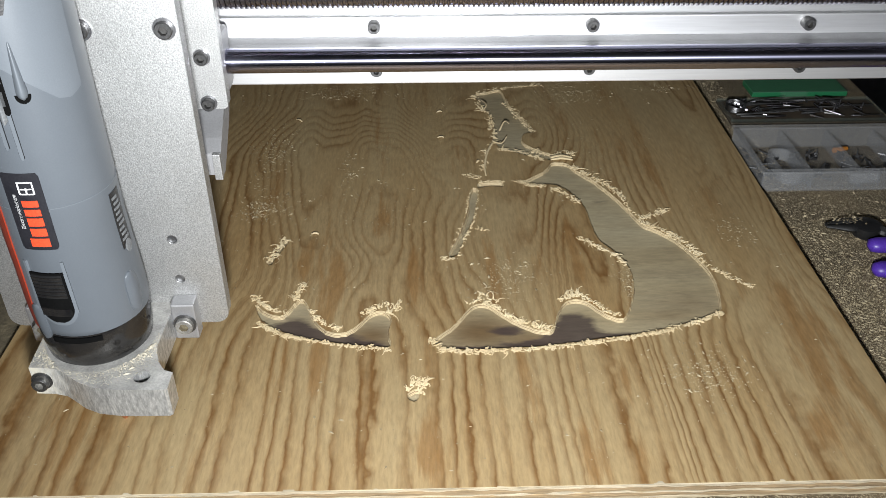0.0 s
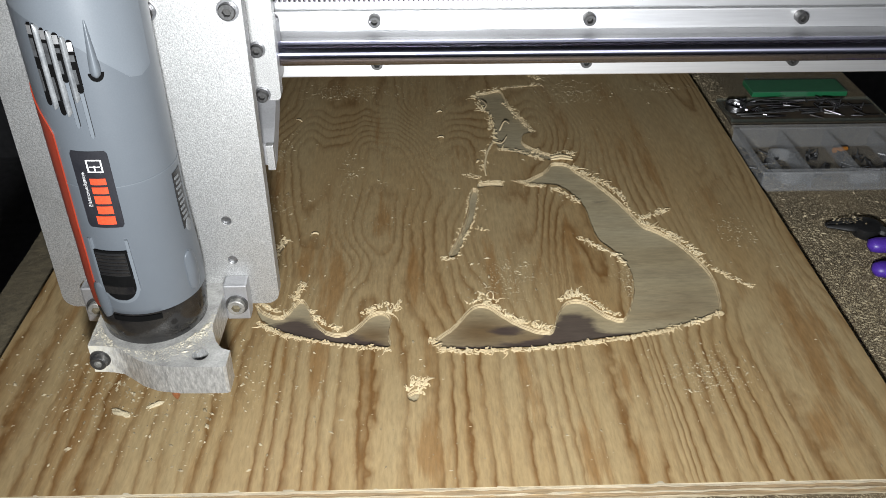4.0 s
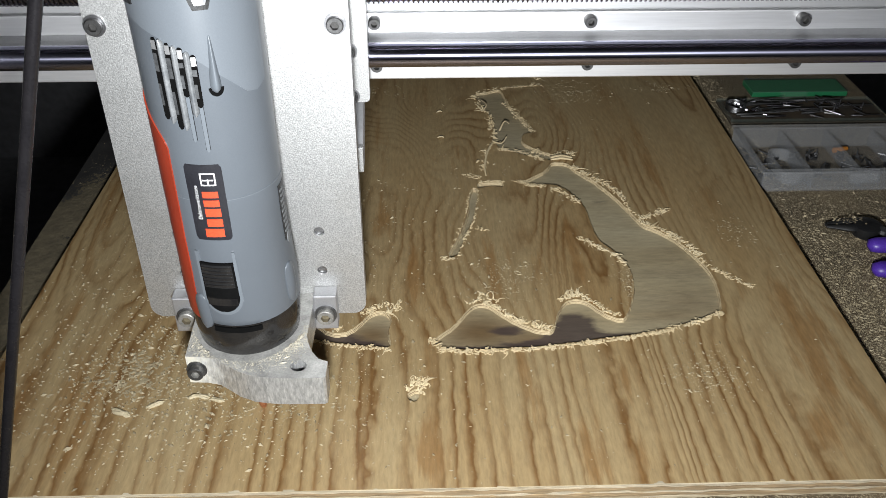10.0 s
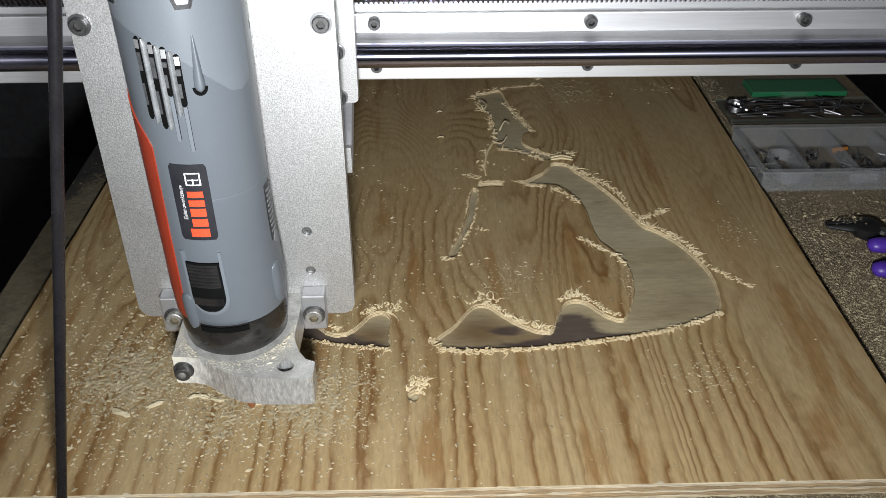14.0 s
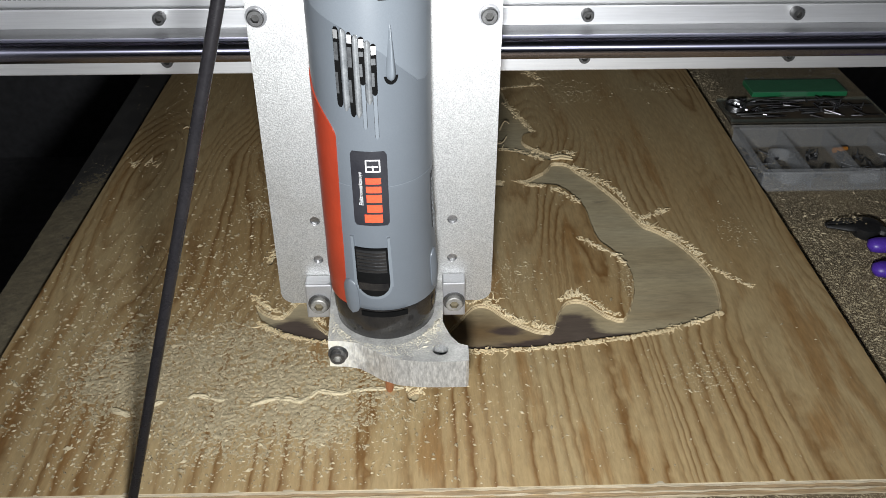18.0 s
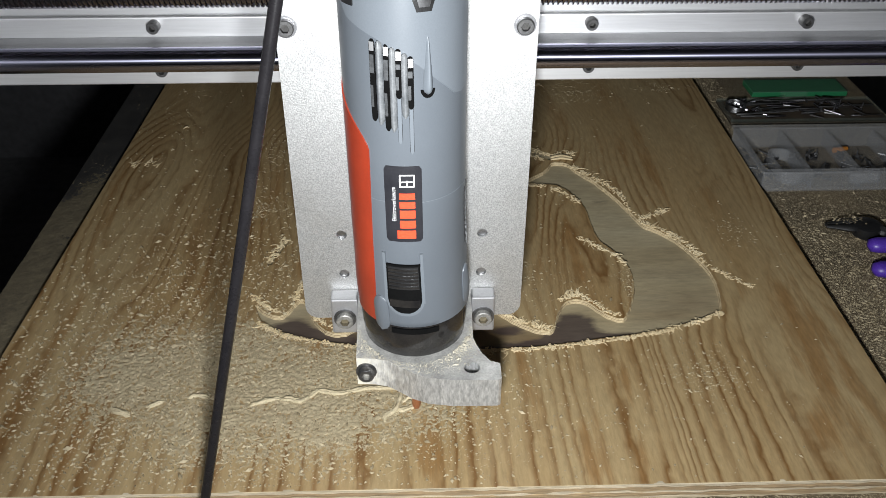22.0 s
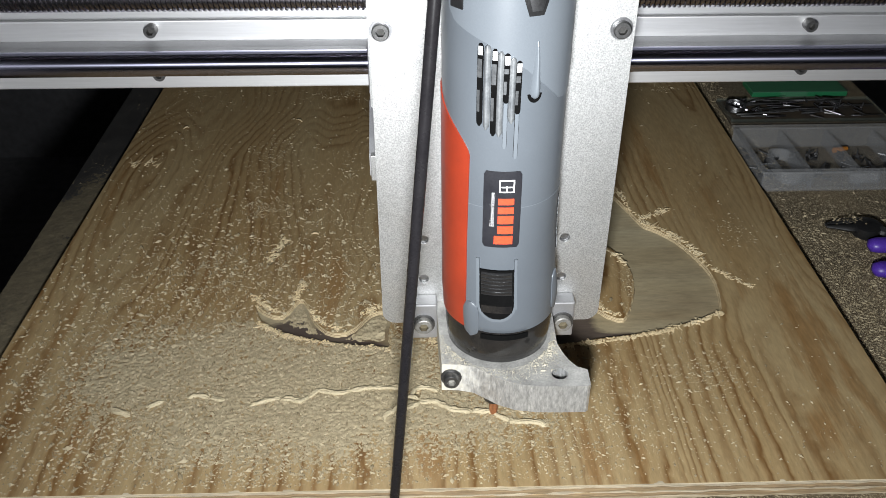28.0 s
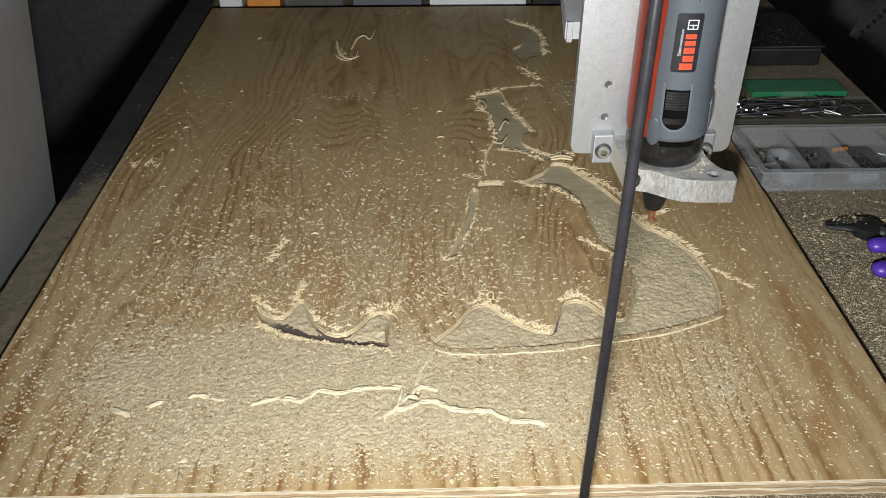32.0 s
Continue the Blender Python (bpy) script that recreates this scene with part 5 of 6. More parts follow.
def on_clamp():
    while True:
        a, d = random.uniform(-3.1, 0.0), random.triangular(0.0335, 0.052, 0.035)
        x, y = AX + d * math.cos(a), AY + d * math.sin(a)
        if inside(x, y, edge):
            return x, y


grains("clamp_sawdust", 2600, on_clamp, 0.00019, 99, PALE_DUST, "pale sawdust lying on the clamp", 0.0715)
clamp_dust = scene.objects["clamp_sawdust"]


def by_nose():
    """Chips gather where the clamp meets the router's nose, on either side."""
    a = random.gauss(-0.62, 0.20) if random.random() < 0.65 else random.gauss(-2.45, 0.16)
    d = 0.0338 + abs(random.gauss(0, 0.0028))
    x, y = AX + d * math.cos(a), AY + d * math.sin(a)
    return (x, y) if inside(x, y, edge) else on_clamp()


grains("clamp_chips", 330, by_nose, 0.00042, 98, PALE_DUST, "pale wood chips caught on the clamp", 0.0717)
clamp_chips = scene.objects["clamp_chips"]

# ---- router ----
router = thing("router", "grey and red electric router motor held upright in the clamp", "router")


def skin(a0, a1, z0, z1, off, na=12, nz=10, thick=0.0008, edge_a=None, grow=None):
    """A curved panel on the router's body, from angle a0 to a1 (degrees, 0 to the front, + to its right) and z0 to z1."""
    bm = bmesh.new()
    fr, bk = {}, {}
    for i in range(na + 1):
        for j in range(nz + 1):
            z = z0 + (z1 - z0) * j / nz
            lo, hi = (a0, a1) if edge_a is None else edge_a((z - z0) / (z1 - z0), a0, a1)
            a = radians(lo + (hi - lo) * i / na)
            r = radius_at(z) + off + (grow(i / na, j / nz) if grow else 0)
            fr[i, j] = bm.verts.new((axis_at(z) + r * math.sin(a), AY - r * math.cos(a), z))
            rb = radius_at(z) + off - thick
            bk[i, j] = bm.verts.new((axis_at(z) + rb * math.sin(a), AY - rb * math.cos(a), z))
    for i in range(na):
        for j in range(nz):
            bm.faces.new((fr[i, j], fr[i + 1, j], fr[i + 1, j + 1], fr[i, j + 1]))
    rim = [(i, 0) for i in range(na)] + [(na, j) for j in range(nz)] + [(i, nz) for i in range(na, 0, -1)] + [(0, j) for j in range(nz, 0, -1)]
    for p, q in zip(rim, rim[1:] + rim[:1]):
        bm.faces.new((fr[p], bk[p], bk[q], fr[q]))
    return bm


def axis_at(z):
    """The housing leans a little to the left of the cutter's axis."""
    pts = ((0.100, 0.0), (0.135, -0.0012), (0.160, -0.0021), (0.250, -0.0028), (0.420, -0.0030))
    for (za, xa), (zb, xb) in zip(pts, pts[1:]):
        if z <= zb:
            return AX + xa + (xb - xa) * max(0, (z - za) / (zb - za))
    return AX - 0.0030


def radius_at(z):
    """The router's half width at a height."""
    pts = ((0.070, 0.0325), (0.094, 0.0338), (0.115, 0.0343), (0.140, 0.0335), (0.165, 0.0331), (0.215, 0.0331), (0.260, 0.0333), (0.300, 0.0335), (0.330, 0.0340), (0.420, 0.0340))
    for (za, ra), (zb, rb) in zip(pts, pts[1:]):
        if z <= zb:
            return ra + (rb - ra) * max(0, (z - za) / (zb - za))
    return pts[-1][1]


zs = [0.0985, 0.0995] + [0.103 + 0.010 * i for i in range(31)]
housing = lathe([(radius_at(zs[0]) - 0.0012, zs[0])] + [(radius_at(z), z) for z in zs[1:]] + [(0.020, 0.420)], 64, (AX, AY))
for v in housing.verts:
    v.co.x += axis_at(v.co.z) - AX
part("housing", housing, [GREY], router, "grey moulded housing", smooth=50)
part("nose", lathe([(0.0212, 0.0560), (0.0212, 0.0720), (0.0300, 0.0730), (0.0318, 0.0750), (0.0330, 0.0850), (0.0335, 0.0960), (0.0328, 0.0992)], 64, (AX, AY)), [DUSTY_BLACK], router, "dusty black plastic nose ring", smooth=50)
part("nose_slot", skin(-23, 25, 0.0948, 0.0984, 0.0013, 16, 3), [HOLLOW_SHADE], router, "dark strip painted as the shaded slot above the nose")
def oval(t, lo, hi):
    w = (hi - lo) / 2 * math.sqrt(max(0.04, 1 - (2 * t - 1) ** 4))
    return (lo + hi) / 2 - w, (lo + hi) / 2 + w


def slot_shape(t, lo, hi):
    w = (hi - lo) / 2 * math.sqrt(max(0.10, 1 - abs(2 * t - 1) ** 22))
    return (lo + hi) / 2 - w, (lo + hi) / 2 + w


for a, w, z0, z1 in ((-34, 9, 0.0945, 0.1200), (70, 9, 0.1020, 0.1300)):
    part("lug", skin(a - w, a + w, z0, z1, 0.0005, 10, 16, 0.002, oval, lambda u, v: 0.0014 * math.sin(math.pi * u) * math.sin(math.pi * (0.15 + 0.7 * v))), [GREY], router, "grey rounded lug over the nose ring", smooth=60)
part("red_panel", skin(-150, -36, 0.0995, 0.2440, 0.0007, 24, 60, 0.0012, lambda t, lo, hi: (lo, hi - 4 + 5 * min(t, 0.8) - 58 * max(0, (t - 0.80) / 0.20) ** 1.5)), [RED], router, "scuffed red plastic side panel", smooth=60)
part("upper_panel", skin(-62, 75, 0.2440, 0.4000, 0.0006, 30, 120, 0.0012, lambda t, lo, hi: (float(np.interp(t, (0, 0.006, 0.08, 0.135, 0.215, 0.263, 0.30), (60, 50, 28, 12, -21, -54, -62))), hi - max(0, 0.02 - t) / 0.02 * 14)), [PALE], router, "paler upper half of the housing", smooth=60)
part("seam", skin(-150, 150, 0.1856, 0.1860, 0.00025, 40, 1, 0.0004), [PALE], router, "fine moulding seam")
sticker = part("label_plate", skin(-21.5, 13.8, 0.1608, 0.2085, 0.0004, 12, 24, 0.0006, lambda t, lo, hi: (lo + 2.2 * abs(2 * t - 1) ** 30, hi - 2.2 * abs(2 * t - 1) ** 30)), [LABEL], router, "black label with red and white print")


def print_bar(a0, a1, z0, z1, ink, parent):
    return part("print", skin(a0, a1, z0, z1, 0.0008, 4, 2, 0.0004), [ink], parent)


# the red lettering of the maker's mark as plain blocks, the white emblem as a framed square
for z0, z1 in ((0.1632, 0.1688), (0.1700, 0.1752), (0.1764, 0.1818), (0.1828, 0.1872), (0.1884, 0.1926)):
    print_bar(-10.5 if z0 < 0.169 else -7.5, 7.0, z0, z1 - 0.0004, INK_RED, sticker)
for a0, a1, z0, z1 in ((-7, 7, 0.1960, 0.1966), (-7, 7, 0.2030, 0.2036), (-7, -5.8, 0.1960, 0.2036), (5.8, 7, 0.1960, 0.2036), (-5, 5, 0.1990, 0.1996), (-0.6, 0.6, 0.1966, 0.2000)):
    print_bar(a0, a1, z0, z1, INK_WHITE, sticker)
tc = bpy.data.curves.new("small_print", "FONT")
tc.body, tc.size, tc.extrude, tc.align_x, tc.offset = "Elektrowerkzeuge", 0.0042, 0.0001, "LEFT", 0.00008
tmp = bpy.data.objects.new("small_print", tc)
scene.collection.objects.link(tmp)
bpy.context.view_layer.update()
me = bpy.data.meshes.new_from_object(tmp.evaluated_get(bpy.context.evaluated_depsgraph_get()))
bpy.data.objects.remove(tmp)
wide = max(v.co.x for v in me.vertices)
for v in me.vertices:
    z = 0.1745 + v.co.x / wide * 0.0215
    a = radians(-11.0) - v.co.y / 0.0325 * 0.75
    r = radius_at(z) + 0.0009
    v.co = Vector((axis_at(z) + r * math.sin(a), AY - r * math.cos(a), z))
me.materials.append(INK_WHITE)
ob = new("small_print", me)
ob.parent = sticker
# slide switch in its recess
frame_bm = bmesh.new()
for a0, a1 in ((-26.8, -24.0), (9.5, 12.2)):
    skin_bm = skin(a0, a1, 0.1180, 0.1525, 0.0014, 3, 8, 0.002)
    tmp_me = bpy.data.meshes.new("t")
    skin_bm.to_mesh(tmp_me)
    skin_bm.free()
    frame_bm.from_mesh(tmp_me)
switch_frame = part("switch_frame", frame_bm, [PALE], router, "raised grey rails beside the switch")
part("switch_rim", skin(-25.5, 11, 0.1090, 0.1440, 0.0011, 12, 44, 0.0012, lambda t, lo, hi: ((lo + hi) / 2 - (hi - lo) / 2 * math.sqrt(1 - max(0, 1 - t / 0.3) ** 2 * 0.95), (lo + hi) / 2 + (hi - lo) / 2 * math.sqrt(1 - max(0, 1 - t / 0.3) ** 2 * 0.95))), [PALE], router, "raised rim round the switch", smooth=60)
part("switch_bed", skin(-23.5, 9, 0.1115, 0.1455, 0.0016, 10, 44, 0.001, lambda t, lo, hi: ((lo + hi) / 2 - (hi - lo) / 2 * math.sqrt(1 - max(0, 1 - t / 0.3) ** 2 * 0.95), (lo + hi) / 2 + (hi - lo) / 2 * math.sqrt(1 - max(0, 1 - t / 0.3) ** 2 * 0.95))), [HOLLOW_SHADE], router, "black panel painted as the shaded switch recess")
switch = part("switch", skin(-21.5, 7.0, 0.1290, 0.1445, 0.0022, 8, 4, 0.002), [BLACK], router, "black ribbed slide switch")
part("lower_lip", skin(-21.5, 7.0, 0.1165, 0.1215, 0.0024, 8, 4, 0.002), [GLOSS_BLACK], switch, "glossy lower lip of the switch")
for k in (4, 5, 6, 7, 8, 9):
    z = 0.1205 + 0.0024 * k
    part("rib", skin(-21, 6.5, z, z + 0.0011, 0.0029, 8, 2, 0.0012), [GLOSS_BLACK], switch)
# vent slots with bright bars between them
for a, top, bot, tail in ((-26.8, 0.2775, 0.2338, 0), (-14.4, 0.2757, 0.2292, 0), (-4.2, 0.2736, 0.2475, 0.2222), (5.8, 0.2698, 0.2416, 0.2162)):
    slot = part("vent_slot", skin(a - 2.6, a + 2.6, bot, top, 0.0009, 3, 30, 0.0008, slot_shape), [HOLLOW_SHADE], router, "dark panel painted as a shaded vent slot")
    part("slot_grille", skin(a - 1.9, a + 2.2, top - 0.0058, top - 0.0012, 0.0012, 3, 6, 0.0004), [ALU], slot, "bright metal seen inside the slot")
    part("slot_rib", skin(a - 2.2, a + 1.6, bot + (top - bot) * 0.60, top - 0.0078, 0.0011, 3, 6, 0.0004), [SLOT_METAL], slot, "metal inside the slot, coloured as if shaded")
    part("slot_rib", skin(a - 2.2, a + 0.2, bot + (top - bot) * 0.18, bot + (top - bot) * 0.45, 0.0011, 3, 6, 0.0004), [SLOT_METAL], slot, "metal inside the slot, coloured as if shaded")
    if tail:
        part("groove", skin(a - 1.6, a + 1.6, tail, bot + 0.002, 0.0008, 3, 20, 0.0008, slot_shape), [PALE], router, "shallow moulded groove")
        # black slivers paint the shade along both sides of the groove
        for side in (-1.9, 1.6):
            part("groove_shade", skin(a + side, a + side + 0.35, tail + 0.001, bot, 0.0006, 2, 6, 0.0006), [BLACK], router, "dark line painted as the groove's shaded edge")
for a, top, bot in ((-20.6, 0.2772, 0.2325), (-9.3, 0.2745, 0.2292), (0.8, 0.2716, 0.2370)):
    part("vent_bar", skin(a - 2.9, a + 2.9, bot, top, 0.0007, 8, 30, 0.002, slot_shape, lambda u, v: 0.0015 * math.sin(math.pi * u)), [VENT_BAR], router, "smooth bar between the vent slots", smooth=60)
part("nub", skin(15.5, 26.5, 0.2486, 0.2795, 0.0003, 10, 18, 0.002, lambda t, lo, hi: ((lo + hi) / 2 - (hi - lo) / 2 * (1 - 0.8 * t) * math.sqrt(1 - max(0, 1 - t / 0.16) ** 2 * 0.98), (lo + hi) / 2 + (hi - lo) / 2 * (1 - 0.8 * t) * math.sqrt(1 - max(0, 1 - t / 0.16) ** 2 * 0.98)), lambda u, v: 0.0038 * math.sin(math.pi * u) * math.sqrt(1 - 0.99 * max(0, 1 - v / 0.2) ** 2) * (1 - v) ** 0.5), [PALE], router, "rounded nub on the housing", smooth=60)
part("nub_gap", skin(14.5, 27.5, 0.2468, 0.2514, 0.0007, 8, 8, 0.001, lambda t, lo, hi: (21 - 6.5 * math.sqrt(1 - 0.98 * (1 - t) ** 2), 21 + 6.5 * math.sqrt(1 - 0.98 * (1 - t) ** 2))), [HOLLOW_SHADE], router, "dark patch painted as the shaded gap under the nub")
part("speed_dial", skin(5.5, 30, 0.2915, 0.3180, 0.0012, 6, 12, 0.002, lambda t, lo, hi: (lo + 6 * max(0, 0.4 - t) / 0.4, hi - 6 * max(0, 0.4 - t) / 0.4)), [BLACK], router, "black six-sided dial frame")
part("dial_face", skin(9, 26.5, 0.2940, 0.3180, 0.0018, 6, 12, 0.001, lambda t, lo, hi: (lo + 4.5 * max(0, 0.4 - t) / 0.4, hi - 4.5 * max(0, 0.4 - t) / 0.4)), [STEEL], router, "worn silver dial face")
part("cord_clip", skin(-58, -44, 0.2920, 0.3080, 0.0014, 6, 4, 0.002), [BLACK], router, "black clip on the housing")
# rating plate on the right flank: unreadable lines of print and a round symbol
rating = part("rating_print", skin(74, 92, 0.1440, 0.1810, 0.0003, 6, 6, 0.0005), [BLACK], router, "black rating label with rows of small print")
for k in range(9):
    part("print", skin(76 + (k % 2), 89 - 2 * (k % 3), 0.1490 + 0.0034 * k, 0.1506 + 0.0034 * k, 0.0006, 4, 1, 0.0004), [PRINT_GREY], rating)
part("symbol", skin(77, 90, 0.1400, 0.1480, 0.0006, 6, 4, 0.0004, lambda t, lo, hi: ((lo + hi) / 2 - (hi - lo) / 2 * math.sin(math.pi * (0.1 + 0.8 * t)), (lo + hi) / 2 + (hi - lo) / 2 * math.sin(math.pi * (0.1 + 0.8 * t)))), [PRINT_GREY], rating)
part("collet_nut", lathe([(0.0050, 0.0145), (0.0075, 0.0155), (0.0098, 0.0220), (0.0122, 0.0320), (0.0128, 0.0400), (0.0128, 0.0560)], 24, (AX, AY)), [BLACK], router, "black tapered collet nut", smooth=40)
cutter = part("cutter", lathe([(0.0004, -0.0030), (0.0024, 0.0008), (0.0031, 0.0040), (0.0031, 0.0300)], 18, (AX, AY)), [COPPER], router, "copper-coloured engraving cutter", smooth=40)

# ---- power cable that trails from the router past the camera ----
cable_pts = [(0.004 * math.sin(3.2 * (z - 0.1)), 0.0, z) for z in [-0.14 + 0.02 * i for i in range(42)]]
power_cable = tagged(part("power_cable", tube(cable_pts, 0.0028, 14), [RUBBER], smooth=60), "black rubber power cable hanging in front of the sheet", "cable")


# ---- things lying on the bed ----
def organiser():
    """An open, clear sorting box with dividers."""
    x0, x1, y0, y1, z0, z1 = 0.3431, 0.545, 0.7396, 0.8377, TZ, TZ + 0.0220
    t = thing("sorting_box", "clear plastic sorting box with small compartments", "box")
    part("base", box(x0 + 0.003, x1 - 0.003, y0 + 0.003, y1 - 0.003, z0, z0 + 0.0022, 0.0005), [CLEAR], t)
    for n, b in (("side_wall", (x0, x1, y0, y0 + 0.002)), ("side_wall", (x0, x1, y1 - 0.002, y1)), ("side_wall", (x0, x0 + 0.002, y0 + 0.002, y1 - 0.002)), ("side_wall", (x1 - 0.002, x1, y0 + 0.002, y1 - 0.002))):
        part(n, box(*b, z0, z1, 0.0005), [CLEAR], t)
    part("rim", slab(rounded(x0 - 0.003, x1 + 0.003, y0 - 0.003, y1 + 0.003, 0.004), [rounded(x0 + 0.003, x1 - 0.003, y0 + 0.003, y1 - 0.003, 0.003)], z1, z1 + 0.0022, lambda u, v, w: (u, v, w)), [CLEAR_EDGE], t, "thick frosted rim")
    for k in range(1, 4):
        x = x0 + (x1 - x0) * k / 4
        part("divider", box(x - 0.0014, x + 0.0014, y0 + 0.002, y1 - 0.002, z0 + 0.0022, z1 - 0.002, 0.0003), [CLEAR_EDGE], t)
    part("latch", box(x0 + 0.085, x0 + 0.115, y0 - 0.006, y0 - 0.0005, z0 + 0.012, z1 + 0.001, 0.001), [CLEAR_EDGE], t, "clear snap latch")
    return t


organiser()
random.seed(5)


def small_part(x, y, kind):
    z = TZ + 0.0024
    if kind == "screw":
        a = random.uniform(0, 3.14)
        d = Vector((math.cos(a), math.sin(a), 0.08)) * random.uniform(0.008, 0.013)
        p = Vector((x, y, z + 0.0025))
        bm = rod(p, p + d, 0.0011, 0.0006, 8)
        rod(p - d * 0.12, p, 0.0026, 0.0012, 10, bm)
        tagged(part("screw", bm, [STEEL]), "small steel screw in the sorting box", "screw", "screws in the sorting box")
    elif kind == "nut":
        tagged(part("nut", slab(circle(x, y, 0.0042, 6), [circle(x, y, 0.0022, 10)], z, z + 0.003, lambda u, v, w: (u, v, w)), [BOLT]), "small dark nut in the sorting box", "nut", "nuts in the sorting box")
    else:
        tagged(part("wall_plug", rod((x, y, z + 0.003), (x + 0.016, y + 0.004, z + 0.003), 0.003, 0.0022, 10), [ORANGE]), "orange plastic wall plug in the sorting box", "wall plug")


for c in range(4):
    for _ in range(16):
        small_part(0.3431 + 0.008 + 0.047 * c + 0.030 * random.random(), 0.7396 + 0.012 + 0.06 * random.random(), "nut" if (c + _) % 3 == 0 else "screw")
small_part(0.3431 + 0.105, 0.8377 - 0.022, "plug")
tagged(part("metal_rod", rod((0.3431 + 0.108, 0.7396 + 0.030, TZ + 0.006), (0.3431 + 0.134, 0.7396 + 0.032, TZ + 0.006), 0.0016, n=10), [CHROME]), "short bright metal pin in the sorting box", "pin")


def drill_tray():
    t = thing("drill_tray", "shallow clear tray full of loose drill bits", "tray")
    x0, x1, y0, y1 = 0.360, 0.545, 0.889, 0.950
    part("tray_base", box(x0, x1, y0, y1, TZ, TZ + 0.003, 0.001), [TRAY], t)
    for b in ((x0, x1, y0, y0 + 0.003), (x0, x1, y1 - 0.003, y1), (x0, x0 + 0.003, y0 + 0.003, y1 - 0.003), (x1 - 0.003, x1, y0 + 0.003, y1 - 0.003)):
        part("tray_wall", box(*b, TZ, TZ + 0.0065, 0.001), [CLEAR2], t, "clear plastic tray wall")
    return t


drill_tray()
random.seed(15)
for k in range(46):
    x, y = random.uniform(0.366, 0.505), random.uniform(0.894, 0.942)
    a, n, r = random.gauss(0, 0.30 if k % 3 else 1.4), random.uniform(0.014, 0.045), random.uniform(0.0007, 0.0017)
    z = TZ + 0.003 + r + random.uniform(0, 0.005)
    p, q = Vector((x, y, z)), Vector((min(0.540, x + n * math.cos(a)), y + n * math.sin(a) * 0.4, z + random.uniform(-0.0005, 0.002)))
    bm = rod(p, p.lerp(q, 0.4), r, n=8)
    rod(p.lerp(q, 0.4), q, r * 0.8, r * 0.3, 6, bm)
    tagged(part("drill_bit", bm, [CHROME if k % 9 == 0 else BOLT if k % 5 < 3 else SCREW if k % 2 else STEEL]), "loose steel drill bit in the tray", "drill bit", "drill bits in the tray")
# a coil and short bright bits at the ends of the tray
coil = [(0.374 + 0.011 * math.cos(0.5 * i), 0.922 + 0.012 * math.sin(0.5 * i), TZ + 0.0045 + 0.00012 * i) for i in range(60)]
random.seed(17)
for k in range(14):
    x, y, a = random.uniform(0.369, 0.402), random.uniform(0.903, 0.938), random.uniform(0, 3.1)
    p = Vector((x, y, TZ + 0.0068))
    tagged(part("drill_bit", rod(p, p + Vector((math.cos(a), math.sin(a), 0.25)) * random.uniform(0.004, 0.009), 0.0016, 0.0012, 8), [CHROME if k % 2 else STEEL]), "short bright drill bit in the tray", "drill bit", "drill bits in the tray")
tagged(part("coil_spring", tube(coil, 0.0012, 6), [STEEL], smooth=60), "coiled bright steel spring in the tray", "spring")
random.seed(16)
for k in range(12):
    p = Vector((random.uniform(0.47, 0.535), random.uniform(0.896, 0.935), TZ + 0.0075))
    a = random.uniform(0.5, 2.6)
    tagged(part("drill_bit", rod(p, p + Vector((math.cos(a), math.sin(a), 0.1)) * random.uniform(0.010, 0.020), 0.0013, 0.0008, 8), [CHROME]), "short bright drill bit in the tray", "drill bit", "drill bits in the tray")
insert = slab(rounded(0.3431 + 0.024, 0.3431 + 0.050, 0.7490, 0.8040, 0.010), [rounded(0.3431 + 0.0265, 0.3431 + 0.0475, 0.7515, 0.8015, 0.008)], TZ + 0.0024, TZ + 0.0150, lambda u, v, w: (u, v, w))
tagged(part("clear_cup", insert, [CLEAR_EDGE], smooth=40), "small clear plastic cup in the sorting box", "cup")
green_case = thing("green_case", "flat green plastic case under a clear hinged cover", "case")
part("case_body", box(0.409, 0.526, 0.9640, 1.002, TZ, TZ + 0.0065, 0.001), [GREEN], green_case)
cover = part("clear_cover", box(0.4075, 0.5275, 0.9625, 1.0035, TZ + 0.0066, TZ + 0.0082, 0.0006), [CLEAR2], green_case, "scratched clear cover")
part("clasp", box(0.442, 0.474, 0.957, 0.9624, TZ + 0.001, TZ + 0.009, 0.001), [CLEAR2], cover, "clear clasp")
black_case = thing("black_case", "dusty black plastic case on the bed", "case")
part("case_body", box(0.436, 0.529, 1.060, 1.185, TZ, TZ + 0.024, 0.003), [BLACK], black_case)
part("case_lid", box(0.434, 0.531, 1.058, 1.187, TZ + 0.0245, TZ + 0.028, 0.0015), [GLOSS_BLACK], black_case, "dusty black lid")
grains("case_swarf", 260, lambda: (random.uniform(0.43, 0.52), random.uniform(1.065, 1.18)), 0.0007, 120, STEEL, "bright swarf on the black case", TZ + 0.028)


